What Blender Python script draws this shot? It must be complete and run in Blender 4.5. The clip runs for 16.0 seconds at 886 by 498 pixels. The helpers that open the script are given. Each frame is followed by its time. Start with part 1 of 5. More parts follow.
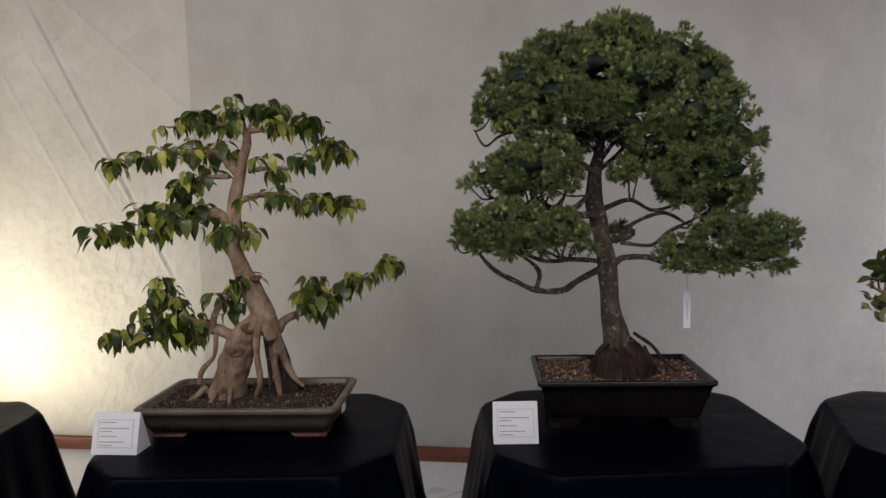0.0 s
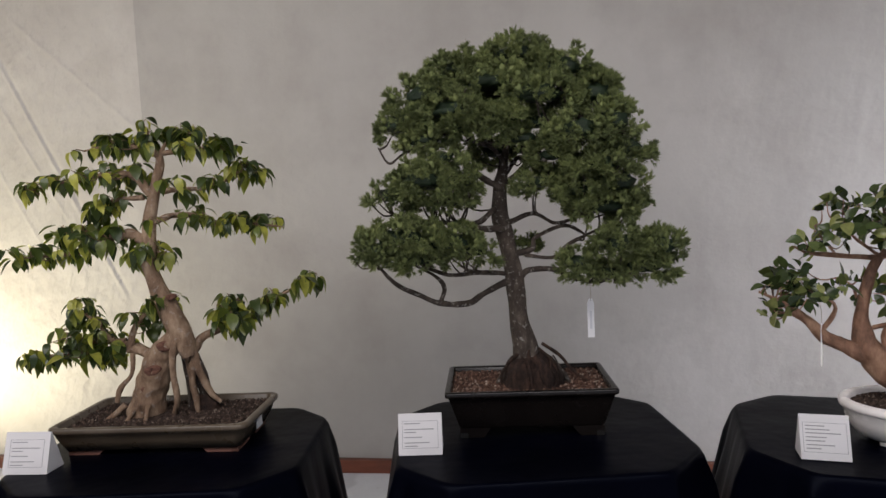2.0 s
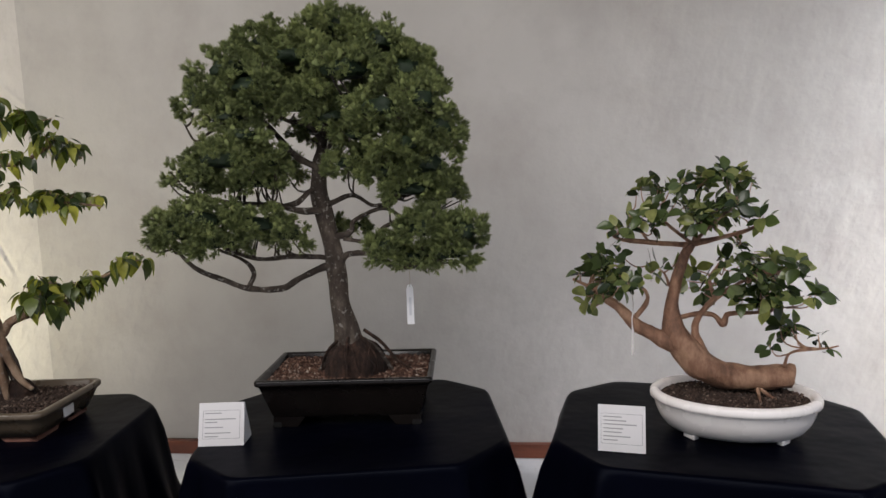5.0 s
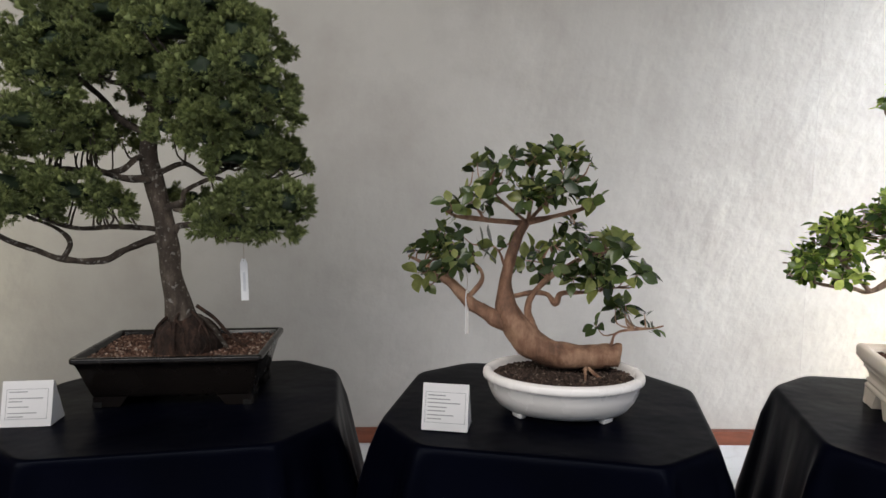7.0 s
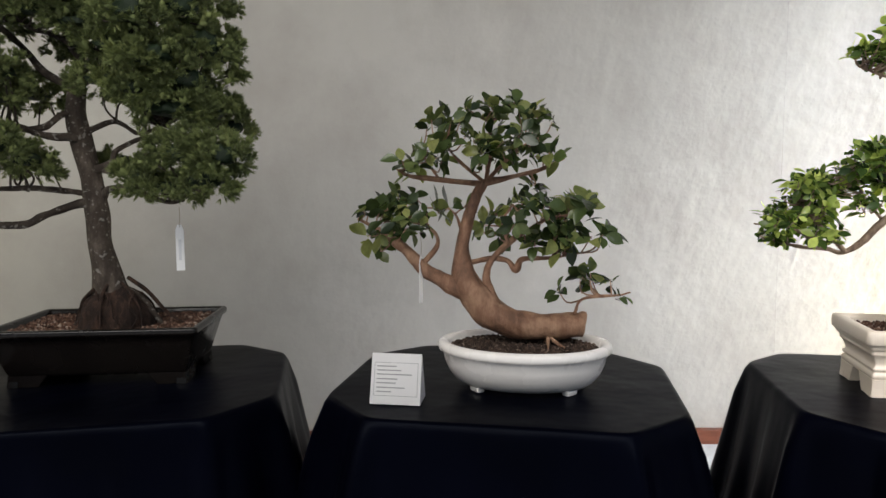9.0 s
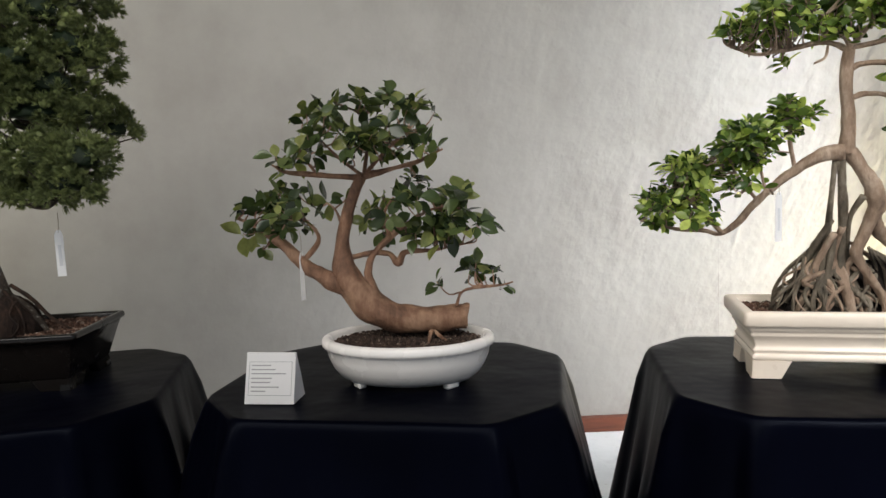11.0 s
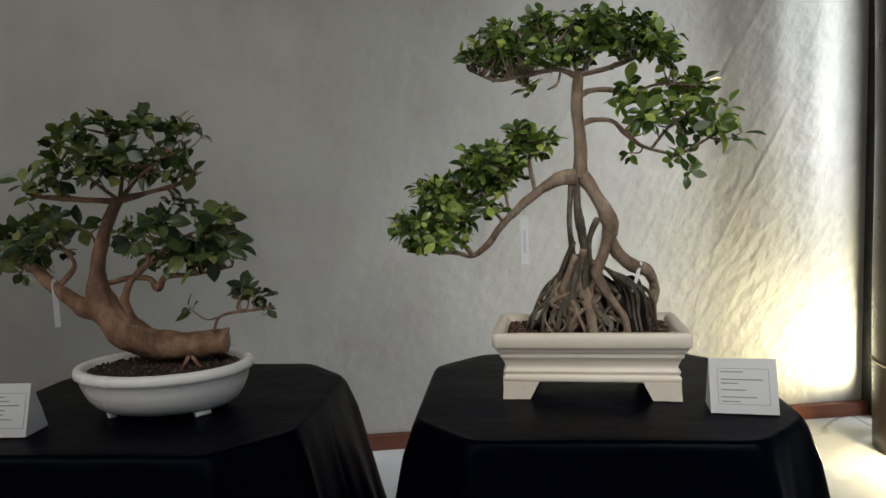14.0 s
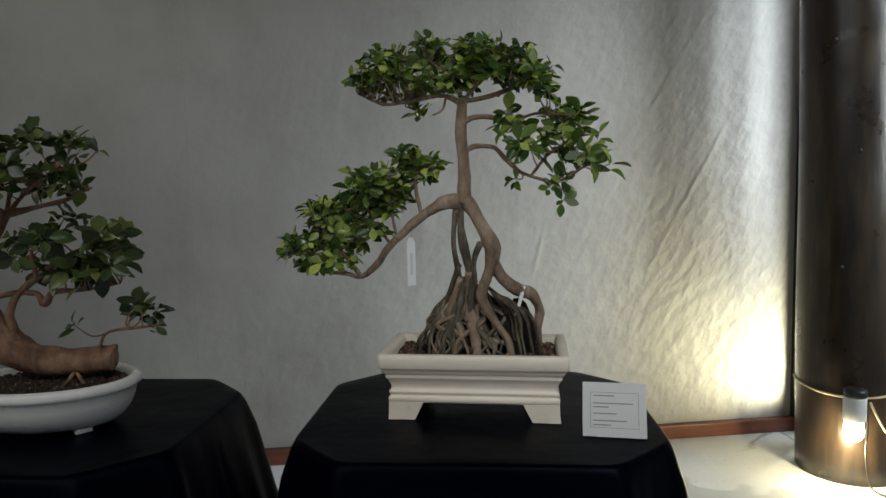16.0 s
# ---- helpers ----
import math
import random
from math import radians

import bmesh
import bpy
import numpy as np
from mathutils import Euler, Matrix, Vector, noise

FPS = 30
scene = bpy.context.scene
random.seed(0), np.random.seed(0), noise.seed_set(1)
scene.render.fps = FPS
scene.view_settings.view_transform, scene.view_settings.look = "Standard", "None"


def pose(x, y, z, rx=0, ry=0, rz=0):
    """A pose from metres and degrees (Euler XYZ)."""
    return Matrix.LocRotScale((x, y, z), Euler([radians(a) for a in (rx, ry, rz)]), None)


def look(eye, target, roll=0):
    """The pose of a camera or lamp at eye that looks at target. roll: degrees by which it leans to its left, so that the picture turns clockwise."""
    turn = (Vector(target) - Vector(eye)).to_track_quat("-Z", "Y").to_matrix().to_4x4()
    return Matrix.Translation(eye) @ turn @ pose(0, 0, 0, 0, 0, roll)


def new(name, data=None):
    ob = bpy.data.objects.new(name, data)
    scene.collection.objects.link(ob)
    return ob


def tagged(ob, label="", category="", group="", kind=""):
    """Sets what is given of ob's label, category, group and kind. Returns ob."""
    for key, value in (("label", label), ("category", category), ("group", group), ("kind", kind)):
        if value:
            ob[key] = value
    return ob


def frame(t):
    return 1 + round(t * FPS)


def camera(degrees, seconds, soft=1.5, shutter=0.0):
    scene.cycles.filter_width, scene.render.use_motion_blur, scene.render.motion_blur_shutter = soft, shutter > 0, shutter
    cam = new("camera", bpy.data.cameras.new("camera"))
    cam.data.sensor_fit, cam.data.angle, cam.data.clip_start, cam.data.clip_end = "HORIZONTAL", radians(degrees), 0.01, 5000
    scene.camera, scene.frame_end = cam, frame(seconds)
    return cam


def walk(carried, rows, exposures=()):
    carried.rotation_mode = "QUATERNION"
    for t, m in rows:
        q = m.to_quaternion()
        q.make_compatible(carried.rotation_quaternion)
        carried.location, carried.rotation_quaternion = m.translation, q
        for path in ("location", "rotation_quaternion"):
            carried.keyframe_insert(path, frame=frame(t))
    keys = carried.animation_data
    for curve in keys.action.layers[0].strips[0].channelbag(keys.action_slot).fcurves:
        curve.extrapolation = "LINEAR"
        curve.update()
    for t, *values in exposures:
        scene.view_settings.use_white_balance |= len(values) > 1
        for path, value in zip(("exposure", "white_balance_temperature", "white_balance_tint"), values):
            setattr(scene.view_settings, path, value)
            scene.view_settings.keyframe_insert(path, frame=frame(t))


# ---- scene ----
cam = camera(69.0, 16.0)
PATH = [
    (0, (0.661, -0.394, 1.566), (0.367, 1.578, 1.402), -1.5),
    (0.5, (0.742, -0.412, 1.565), (0.432, 1.558, 1.408), -2.1),
    (1, (0.81, -0.393, 1.565), (0.508, 1.578, 1.416), -2.2),
    (1.5, (0.873, -0.393, 1.576), (0.584, 1.581, 1.435), -2.3),
    (2, (0.938, -0.398, 1.576), (0.657, 1.578, 1.442), -2.6),
    (2.5, (0.986, -0.366, 1.577), (0.766, 1.616, 1.423), -2.4),
    (3, (1.056, -0.313, 1.579), (0.84, 1.669, 1.418), -2.6),
    (3.2, (1.07, -0.294, 1.577), (0.854, 1.689, 1.432), -2.0),
    (5.3, (1.473, -0.258, 1.576), (1.252, 1.718, 1.358), -2.0),
    (5.5, (1.503, -0.259, 1.56), (1.306, 1.72, 1.349), -1.7),
    (6, (1.596, -0.264, 1.547), (1.405, 1.713, 1.313), -1.3),
    (6.5, (1.652, -0.25, 1.534), (1.533, 1.73, 1.282), -1.0),
    (7, (1.721, -0.189, 1.52), (1.673, 1.796, 1.275), -0.2),
    (7.5, (1.756, -0.145, 1.484), (1.803, 1.839, 1.241), -0.7),
    (8, (1.768, -0.114, 1.424), (1.815, 1.874, 1.216), -0.5),
    (8.2, (1.769, -0.089, 1.392), (1.803, 1.903, 1.218), 0.2),
    (10.3, (1.923, -0.077, 1.339), (1.918, 1.914, 1.142), -1.4),
    (10.5, (1.972, -0.073, 1.356), (1.965, 1.914, 1.132), -1.6),
    (11, (2.07, -0.071, 1.344), (2.111, 1.919, 1.149), -2.2),
    (11.5, (2.183, -0.089, 1.354), (2.251, 1.905, 1.21), -2.1),
    (12, (2.243, -0.114, 1.343), (2.34, 1.88, 1.228), -1.8),
    (12.5, (2.339, -0.105, 1.358), (2.445, 1.888, 1.228), -2.2),
    (13, (2.417, -0.116, 1.361), (2.532, 1.877, 1.238), -2.5),
    (13.5, (2.493, -0.108, 1.377), (2.616, 1.883, 1.23), -2.5),
    (14, (2.579, -0.089, 1.367), (2.735, 1.897, 1.185), -2.4),
    (14.5, (2.678, -0.078, 1.365), (2.854, 1.907, 1.202), -1.4),
    (15, (2.732, -0.075, 1.379), (2.944, 1.907, 1.212), -0.3),
    (15.5, (2.76, -0.095, 1.387), (2.986, 1.885, 1.215), -0.2),
    (16, (2.796, -0.125, 1.398), (3.021, 1.855, 1.234), -1.2),
]
EXPOSURES = [(0, -0.92, 6200, 17), (3, -0.6, 6200, 17), (6, -0.55, 6300, 13), (8, -0.55, 6300, 10), (11, -0.6, 6400, 9), (12, -0.85, 6400, 8), (13.5, -1.45, 6400, 5), (15, -1.9, 6150, 3), (16, -2.03, 6100, 3)]
walk(cam, [(t, look(eye, target, roll)) for t, eye, target, roll in PATH], EXPOSURES)

# ---- light ----
world = bpy.data.worlds.new("world")
scene.world = world
world.use_nodes = True
_sky = world.node_tree.nodes.new("ShaderNodeTexSky")
_sky.sky_type, _sky.sun_disc = "NISHITA", False
_sky.sun_elevation, _sky.sun_rotation = radians(48), radians(70)
_bg = world.node_tree.nodes["Background"]
_bg.inputs["Strength"].default_value = 0.08
world.node_tree.links.new(_sky.outputs[0], _bg.inputs[0])

sun = new("sun", bpy.data.lights.new("sun", "SUN"))
sun.data.energy, sun.data.angle, sun.data.color = 2.5, radians(0.5), (1.0, 0.95, 0.86)
sun.matrix_world = look((9, 9, 10), (5.5, 6.5, 0))


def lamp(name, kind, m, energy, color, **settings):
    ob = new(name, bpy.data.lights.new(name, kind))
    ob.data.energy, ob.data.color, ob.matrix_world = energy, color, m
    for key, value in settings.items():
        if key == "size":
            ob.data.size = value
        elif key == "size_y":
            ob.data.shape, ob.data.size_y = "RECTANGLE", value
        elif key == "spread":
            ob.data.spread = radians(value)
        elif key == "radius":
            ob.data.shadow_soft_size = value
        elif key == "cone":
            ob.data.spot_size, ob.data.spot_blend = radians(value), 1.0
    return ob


# daylight from the open right-hand end beside the post
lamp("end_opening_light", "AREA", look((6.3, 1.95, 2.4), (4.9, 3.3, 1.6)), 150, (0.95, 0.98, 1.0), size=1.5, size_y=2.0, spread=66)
# unseen fill lamps added over the visitors' side, the first for the cream pot
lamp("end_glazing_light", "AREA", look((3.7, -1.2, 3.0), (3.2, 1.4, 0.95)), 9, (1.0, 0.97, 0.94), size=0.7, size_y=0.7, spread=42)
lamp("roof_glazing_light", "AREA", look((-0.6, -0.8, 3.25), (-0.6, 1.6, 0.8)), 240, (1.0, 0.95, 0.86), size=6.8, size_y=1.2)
# warm spotlights on the floor at both ends of the wall and the bulb tied to the post
WARM = (1.0, 0.91, 0.58)
lamp("wall_spot_light", "SPOT", look((5.30, 2.98, 0.20), (4.93, 3.30, 0.60)), 370, WARM, radius=0.04, cone=110)
lamp("wall_spot_light", "SPOT", look((-3.10, 2.30, 0.20), (-2.15, 3.30, 2.1)), 400, WARM, radius=0.04, cone=140)
lamp("post_bulb_light", "POINT", pose(4.925, 2.475, 0.20), 60, (1.0, 0.8, 0.45), radius=0.03)

# ---- materials ----


def shader(name, base=(0.5, 0.5, 0.5), rough=0.6, metal=0.0, spec=0.5):
    m = bpy.data.materials.new(name)
    m.use_nodes = True
    b = m.node_tree.nodes["Principled BSDF"]
    b.inputs["Base Color"].default_value = (*base, 1)
    b.inputs["Roughness"].default_value, b.inputs["Metallic"].default_value = rough, metal
    b.inputs["Specular IOR Level"].default_value = spec
    return m, m.node_tree, b


def coords(nt, scale=(1, 1, 1), turn=(0, 0, 0), space="Object"):
    tc, mp = nt.nodes.new("ShaderNodeTexCoord"), nt.nodes.new("ShaderNodeMapping")
    mp.inputs["Scale"].default_value = scale
    mp.inputs["Rotation"].default_value = [radians(a) for a in turn]
    nt.links.new(tc.outputs[space], mp.inputs[0])
    return mp.outputs[0]


def slanted(nt, turn, scale):
    """Coordinates turned first and stretched after, for slanting strokes."""
    mp = nt.nodes.new("ShaderNodeMapping")
    mp.inputs["Scale"].default_value = scale
    nt.links.new(coords(nt, (1, 1, 1), turn), mp.inputs[0])
    return mp.outputs[0]


def grain(nt, scale, detail=4, rough=0.55, vec=None):
    n = nt.nodes.new("ShaderNodeTexNoise")
    n.inputs["Scale"].default_value, n.inputs["Detail"].default_value, n.inputs["Roughness"].default_value = scale, detail, rough
    nt.links.new(vec if vec is not None else coords(nt), n.inputs["Vector"])
    return n.outputs[0]


def ramp(nt, fac, *stops):
    r = nt.nodes.new("ShaderNodeValToRGB")
    while len(r.color_ramp.elements) < len(stops):
        r.color_ramp.elements.new(0.5)
    for e, (p, c) in zip(r.color_ramp.elements, stops):
        e.position, e.color = p, (*c, 1) if not isinstance(c, float) else (c, c, c, 1)
    nt.links.new(fac, r.inputs[0])
    return r.outputs[0]


def mixed(nt, fac, a, b, how="MIX"):
    n = nt.nodes.new("ShaderNodeMix")
    n.data_type, n.blend_type = "RGBA", how
    for socket, v in ((n.inputs[0], fac), (n.inputs[6], a), (n.inputs[7], b)):
        if isinstance(v, (float, int)):
            socket.default_value = v
        elif isinstance(v, tuple):
            socket.default_value = (*v, 1)
        else:
            nt.links.new(v, socket)
    return n.outputs[2]


def relief(nt, b, height, strength, distance, under=None):
    n = nt.nodes.new("ShaderNodeBump")
    n.inputs["Strength"].default_value, n.inputs["Distance"].default_value = strength, distance
    nt.links.new(height, n.inputs["Height"])
    if under is not None:
        nt.links.new(under, n.inputs["Normal"])
    nt.links.new(n.outputs[0], b.inputs["Normal"])
    return n.outputs[0]


def canvas_material(lit_tone):
    m, nt, b = shader("painted_canvas", rough=0.62, spec=0.35)
    c = ramp(nt, grain(nt, 0.9, 5), (0.3, (0.36, 0.345, 0.328)), (0.7, (0.435, 0.418, 0.40)))
    stains = ramp(nt, grain(nt, 2.3, 6, 0.65), (0.42, 0.0), (0.72, 0.6))
    c = mixed(nt, stains, c, (0.30, 0.278, 0.262))
    streak = ramp(nt, grain(nt, 1.0, 3, 0.5, coords(nt, (5, 1, 0.25))), (0.45, 0.0), (0.75, 0.13))
    c = mixed(nt, streak, c, (0.5, 0.485, 0.47))
    nt.links.new(mixed(nt, 1.0, c, (lit_tone, lit_tone, lit_tone), "MULTIPLY"), b.inputs["Base Color"])
    wrinkles = grain(nt, 7.0, 2.0, 0.45, slanted(nt, (0, 58, 0), (1.5, 1, 2.6)))
    patch = ramp(nt, grain(nt, 0.8, 2), (0.4, 0.10), (0.62, 0.8))
    split = nt.nodes.new("ShaderNodeSeparateXYZ")
    nt.links.new(coords(nt), split.inputs[0])
    span = nt.nodes.new("ShaderNodeMapRange")
    span.inputs["From Min"].default_value, span.inputs["From Max"].default_value = -3.5, 5.5
    nt.links.new(split.outputs[0], span.inputs["Value"])
    ends = ramp(nt, span.outputs[0], (0.0, 1.0), (0.19, 0.9), (0.27, 0.12), (0.64, 0.14), (0.92, 0.9))
    patch = mixed(nt, 0.72, patch, ends)
    first = relief(nt, b, mixed(nt, 1.0, wrinkles, patch, "MULTIPLY"), 0.6, 0.03)
    relief(nt, b, grain(nt, 55, 3), 0.25, 0.004, first)
    return m


def concrete_material():
    m, nt, b = shader("pale_concrete", rough=0.55)
    c = ramp(nt, grain(nt, 1.7, 6, 0.6), (0.3, (0.60, 0.615, 0.64)), (0.7, (0.78, 0.79, 0.81)))
    patch = ramp(nt, grain(nt, 1.1, 3), (0.53, 0.0), (0.55, 0.75))
    c = mixed(nt, patch, c, (0.47, 0.48, 0.50))
    specks = ramp(nt, grain(nt, 60, 2), (0.66, 0.0), (0.72, 0.6))
    c = mixed(nt, specks, c, (0.3, 0.29, 0.27))
    v = nt.nodes.new("ShaderNodeTexVoronoi")
    v.feature, v.inputs["Scale"].default_value = "DISTANCE_TO_EDGE", 1.35
    warp = mixed(nt, 0.18, coords(nt), grain(nt, 2.5, 4))
    nt.links.new(warp, v.inputs["Vector"])
    cracks = ramp(nt, v.outputs["Distance"], (0.0, 1.0), (0.012, 0.0))
    c = mixed(nt, mixed(nt, 1.0, cracks, ramp(nt, grain(nt, 0.9, 2), (0.45, 0.0), (0.6, 0.8)), "MULTIPLY"), c, (0.2, 0.19, 0.18))
    nt.links.new(c, b.inputs["Base Color"])
    relief(nt, b, grain(nt, 30, 5), 0.35, 0.006)
    return m


def wood_material(name, dark, light, rough=0.45, scale=(6, 6, 0.7), spec=0.5):
    m, nt, b = shader(name, rough=rough, spec=spec)
    c = ramp(nt, grain(nt, 5, 6, 0.6, coords(nt, scale)), (0.3, dark), (0.7, light))
    c = mixed(nt, ramp(nt, grain(nt, 3, 4), (0.5, 0.0), (0.75, 0.6)), c, tuple(v * 0.45 for v in dark))
    nt.links.new(c, b.inputs["Base Color"])
    nt.links.new(ramp(nt, grain(nt, 7, 4), (0.3, rough * 0.75), (0.7, min(1.0, rough * 1.4))), b.inputs["Roughness"])
    relief(nt, b, grain(nt, 18, 5, 0.6, coords(nt, scale)), 0.25, 0.004)
    return m


def cloth_material():
    m, nt, b = shader("black_satin_cloth", (0.001, 0.0012, 0.003), 0.36, 0, 0.034)
    nt.links.new(ramp(nt, grain(nt, 3, 4), (0.3, (0.0004, 0.0005, 0.0016)), (0.7, (0.0010, 0.0012, 0.0042))), b.inputs["Base Color"])
    b.inputs["Specular Tint"].default_value = (0.65, 0.75, 1.0, 1)
    b.inputs["Sheen Weight"].default_value, b.inputs["Sheen Roughness"].default_value = 0.002, 0.35
    b.inputs["Sheen Tint"].default_value = (0.5, 0.55, 0.8, 1)
    first = relief(nt, b, grain(nt, 4, 3, 0.5, coords(nt, (1, 1, 0.4))), 0.5, 0.02)
    relief(nt, b, grain(nt, 420, 2), 0.15, 0.001, first)
    return m


def bark_material(name, deep, mid, pale, scale=14, rough=0.75, lift=0.012, flecks=0.0, spec=0.3):
    m, nt, b = shader(name, rough=rough, spec=spec)
    vec = coords(nt, (1.6, 1.6, 0.7))
    c = ramp(nt, grain(nt, scale, 6, 0.65, vec), (0.28, deep), (0.5, mid), (0.74, pale))
    c = mixed(nt, ramp(nt, grain(nt, scale * 0.3, 3), (0.5, 0.0), (0.7, 0.55)), c, deep)
    if flecks:
        c = mixed(nt, ramp(nt, grain(nt, scale * 3.5, 2), (0.6, 0.0), (0.66, flecks)), c, (0.42, 0.40, 0.37))
    nt.links.new(c, b.inputs["Base Color"])
    relief(nt, b, grain(nt, scale * 2.2, 6, 0.7, vec), 0.7, lift)
    return m


def leaf_material(name, dark, mid, pale, single, gloss=0.32, glow=0.28):
    m, nt, b = shader(name, rough=gloss, spec=0.5)
    if single:
        pick = nt.nodes.new("ShaderNodeObjectInfo").outputs["Random"]
    else:
        pick = nt.nodes.new("ShaderNodeNewGeometry").outputs["Random Per Island"]
    c = ramp(nt, pick, (0.1, dark), (0.6, mid), (0.97, pale))
    c = mixed(nt, ramp(nt, grain(nt, 40, 3), (0.35, 0.0), (0.75, 0.5)), c, dark)
    nt.links.new(c, b.inputs["Base Color"])
    t = nt.nodes.new("ShaderNodeBsdfTranslucent")
    nt.links.new(mixed(nt, 1.0, c, (1.6, 1.9, 0.7), "MULTIPLY"), t.inputs[0])
    s = nt.nodes.new("ShaderNodeMixShader")
    s.inputs[0].default_value = glow
    nt.links.new(b.outputs[0], s.inputs[1])
    nt.links.new(t.outputs[0], s.inputs[2])
    nt.links.new(s.outputs[0], nt.nodes["Material Output"].inputs[0])
    return m


def glaze_material(name, a, c2, rough=0.25, scale=5, chips=(0.1, 0.08, 0.07), wear=0.4, spec=0.5):
    m, nt, b = shader(name, rough=rough, spec=spec)
    c = ramp(nt, grain(nt, scale, 5, 0.6), (0.3, a), (0.7, c2))
    c = mixed(nt, ramp(nt, grain(nt, scale * 7, 4, 0.7), (0.62, 0.0), (0.74, wear)), c, chips)
    nt.links.new(c, b.inputs["Base Color"])
    nt.links.new(ramp(nt, grain(nt, scale * 3, 4), (0.3, rough * 0.7), (0.7, min(1.0, rough * 1.6))), b.inputs["Roughness"])
    relief(nt, b, grain(nt, scale * 6, 4), 0.2, 0.003)
    return m


def pebble_material(name, *stops):
    m, nt, b = shader(name, rough=0.85, spec=0.25)
    pick = nt.nodes.new("ShaderNodeNewGeometry").outputs["Random Per Island"]
    nt.links.new(ramp(nt, pick, *stops), b.inputs["Base Color"])
    return m


def soil_material(name, a, c2):
    m, nt, b = shader(name, rough=0.95, spec=0.2)
    nt.links.new(ramp(nt, grain(nt, 90, 5, 0.7), (0.3, a), (0.7, c2)), b.inputs["Base Color"])
    relief(nt, b, grain(nt, 120, 4), 0.9, 0.008)
    return m


def paper_material():
    """White card that lets a little light through."""
    m, nt, b = shader("white_card", (0.82, 0.80, 0.80), 0.7, 0, 0.25)
    t, s = nt.nodes.new("ShaderNodeBsdfTranslucent"), nt.nodes.new("ShaderNodeMixShader")
    t.inputs[0].default_value, s.inputs[0].default_value = (0.82, 0.80, 0.78, 1), 0.35
    nt.links.new(b.outputs[0], s.inputs[1])
    nt.links.new(t.outputs[0], s.inputs[2])
    nt.links.new(s.outputs[0], nt.nodes["Material Output"].inputs[0])
    return m


# sheet tones include painted-in brightness, most on the left one by the spotlight
SHEETS = [canvas_material(lit_tone) for lit_tone in (1.26, 1.0, 1.02, 1.06)]
CONCRETE, CLOTH = concrete_material(), cloth_material()
SKIRTING = wood_material("red_brown_wood", (0.10, 0.028, 0.014), (0.20, 0.06, 0.03), 0.4, (0.7, 6, 6))
POST = wood_material("lacquered_post", (0.012, 0.009, 0.007), (0.050, 0.030, 0.016), 0.32, (5, 5, 0.8))
TIMBER = wood_material("dark_timber", (0.012, 0.011, 0.011), (0.03, 0.027, 0.025), 0.6)
UNSEEN_BOARDS = wood_material("unseen_boards", (0.16, 0.15, 0.14), (0.24, 0.23, 0.21), 0.7, (0.7, 6, 6))
PAPER = paper_material()
INK = shader("grey_ink", (0.33, 0.32, 0.32), 0.8)[0]
PETAL = shader("pale_petal", (0.72, 0.62, 0.60), 0.6)[0]
PLASTIC = shader("white_plastic", (0.78, 0.77, 0.77), 0.35)[0]
CORD = shader("cream_cord", (0.62, 0.52, 0.33), 0.8)[0]
STRING = shader("thin_wire", (0.25, 0.22, 0.18), 0.6)[0]
BLACK = shader("black_metal", (0.015, 0.015, 0.016), 0.45)[0]
GLOW = shader("lit_bulb", (1, 0.9, 0.7), 0.4)[0]
_b = GLOW.node_tree.nodes["Principled BSDF"]
_b.inputs["Emission Color"].default_value, _b.inputs["Emission Strength"].default_value = (1.0, 0.88, 0.62, 1), 40

BARK_FICUS = bark_material("tan_bark", (0.065, 0.036, 0.022), (0.20, 0.128, 0.080), (0.36, 0.265, 0.18), 16, 0.75, 0.014, 0.2)
BARK_PINE = bark_material("dark_flaky_bark", (0.018, 0.013, 0.010), (0.052, 0.039, 0.030), (0.13, 0.105, 0.085), 22, 0.85, 0.016, 0.35)
BARK_BUTTON = bark_material("smooth_orange_bark", (0.050, 0.024, 0.015), (0.20, 0.105, 0.064), (0.42, 0.26, 0.165), 12, 0.6, 0.016)
BARK_BANYAN = bark_material("grey_brown_bark", (0.07, 0.045, 0.031), (0.25, 0.172, 0.120), (0.46, 0.36, 0.275), 15, 0.72, 0.015)
ROOTS_BANYAN = bark_material("grey_root_bark", (0.022, 0.019, 0.014), (0.105, 0.084, 0.060), (0.26, 0.22, 0.17), 16, 0.75, 0.012)
MOUND_DARK = bark_material("matted_root_mass", (0.010, 0.006, 0.005), (0.030, 0.017, 0.012), (0.085, 0.045, 0.030), 40, 0.95, 0.02)
MOUND_BLACK = bark_material("black_rock_soil", (0.006, 0.004, 0.003), (0.014, 0.010, 0.008), (0.04, 0.030, 0.024), 45, 0.95, 0.02)

SCAR = bark_material("healed_scar", (0.05, 0.022, 0.015), (0.12, 0.055, 0.036), (0.20, 0.10, 0.07), 30, 0.85, 0.012)

# ---- building helpers ----


def part(name, bm, material, parent=None, label="", smooth=True, m=None):
    """Link a bmesh as one mesh object, under a thing or a part."""
    me = bpy.data.meshes.new(name)
    if isinstance(bm, tuple):
        me.from_pydata(*bm)
    else:
        bm.to_mesh(me)
        bm.free()
    if smooth:
        me.polygons.foreach_set("use_smooth", [True] * len(me.polygons))
    me.materials.append(material)
    ob = new(name, me)
    if parent:
        ob.parent = parent
    if m is not None:
        ob.matrix_basis = m
    if label:
        ob["label"] = label
    return ob


def thing(name, m, label, category, group="", kind=""):
    ob = new(name)
    ob.empty_display_size = 0.1
    ob.matrix_basis = m
    return tagged(ob, label, category, group, kind)


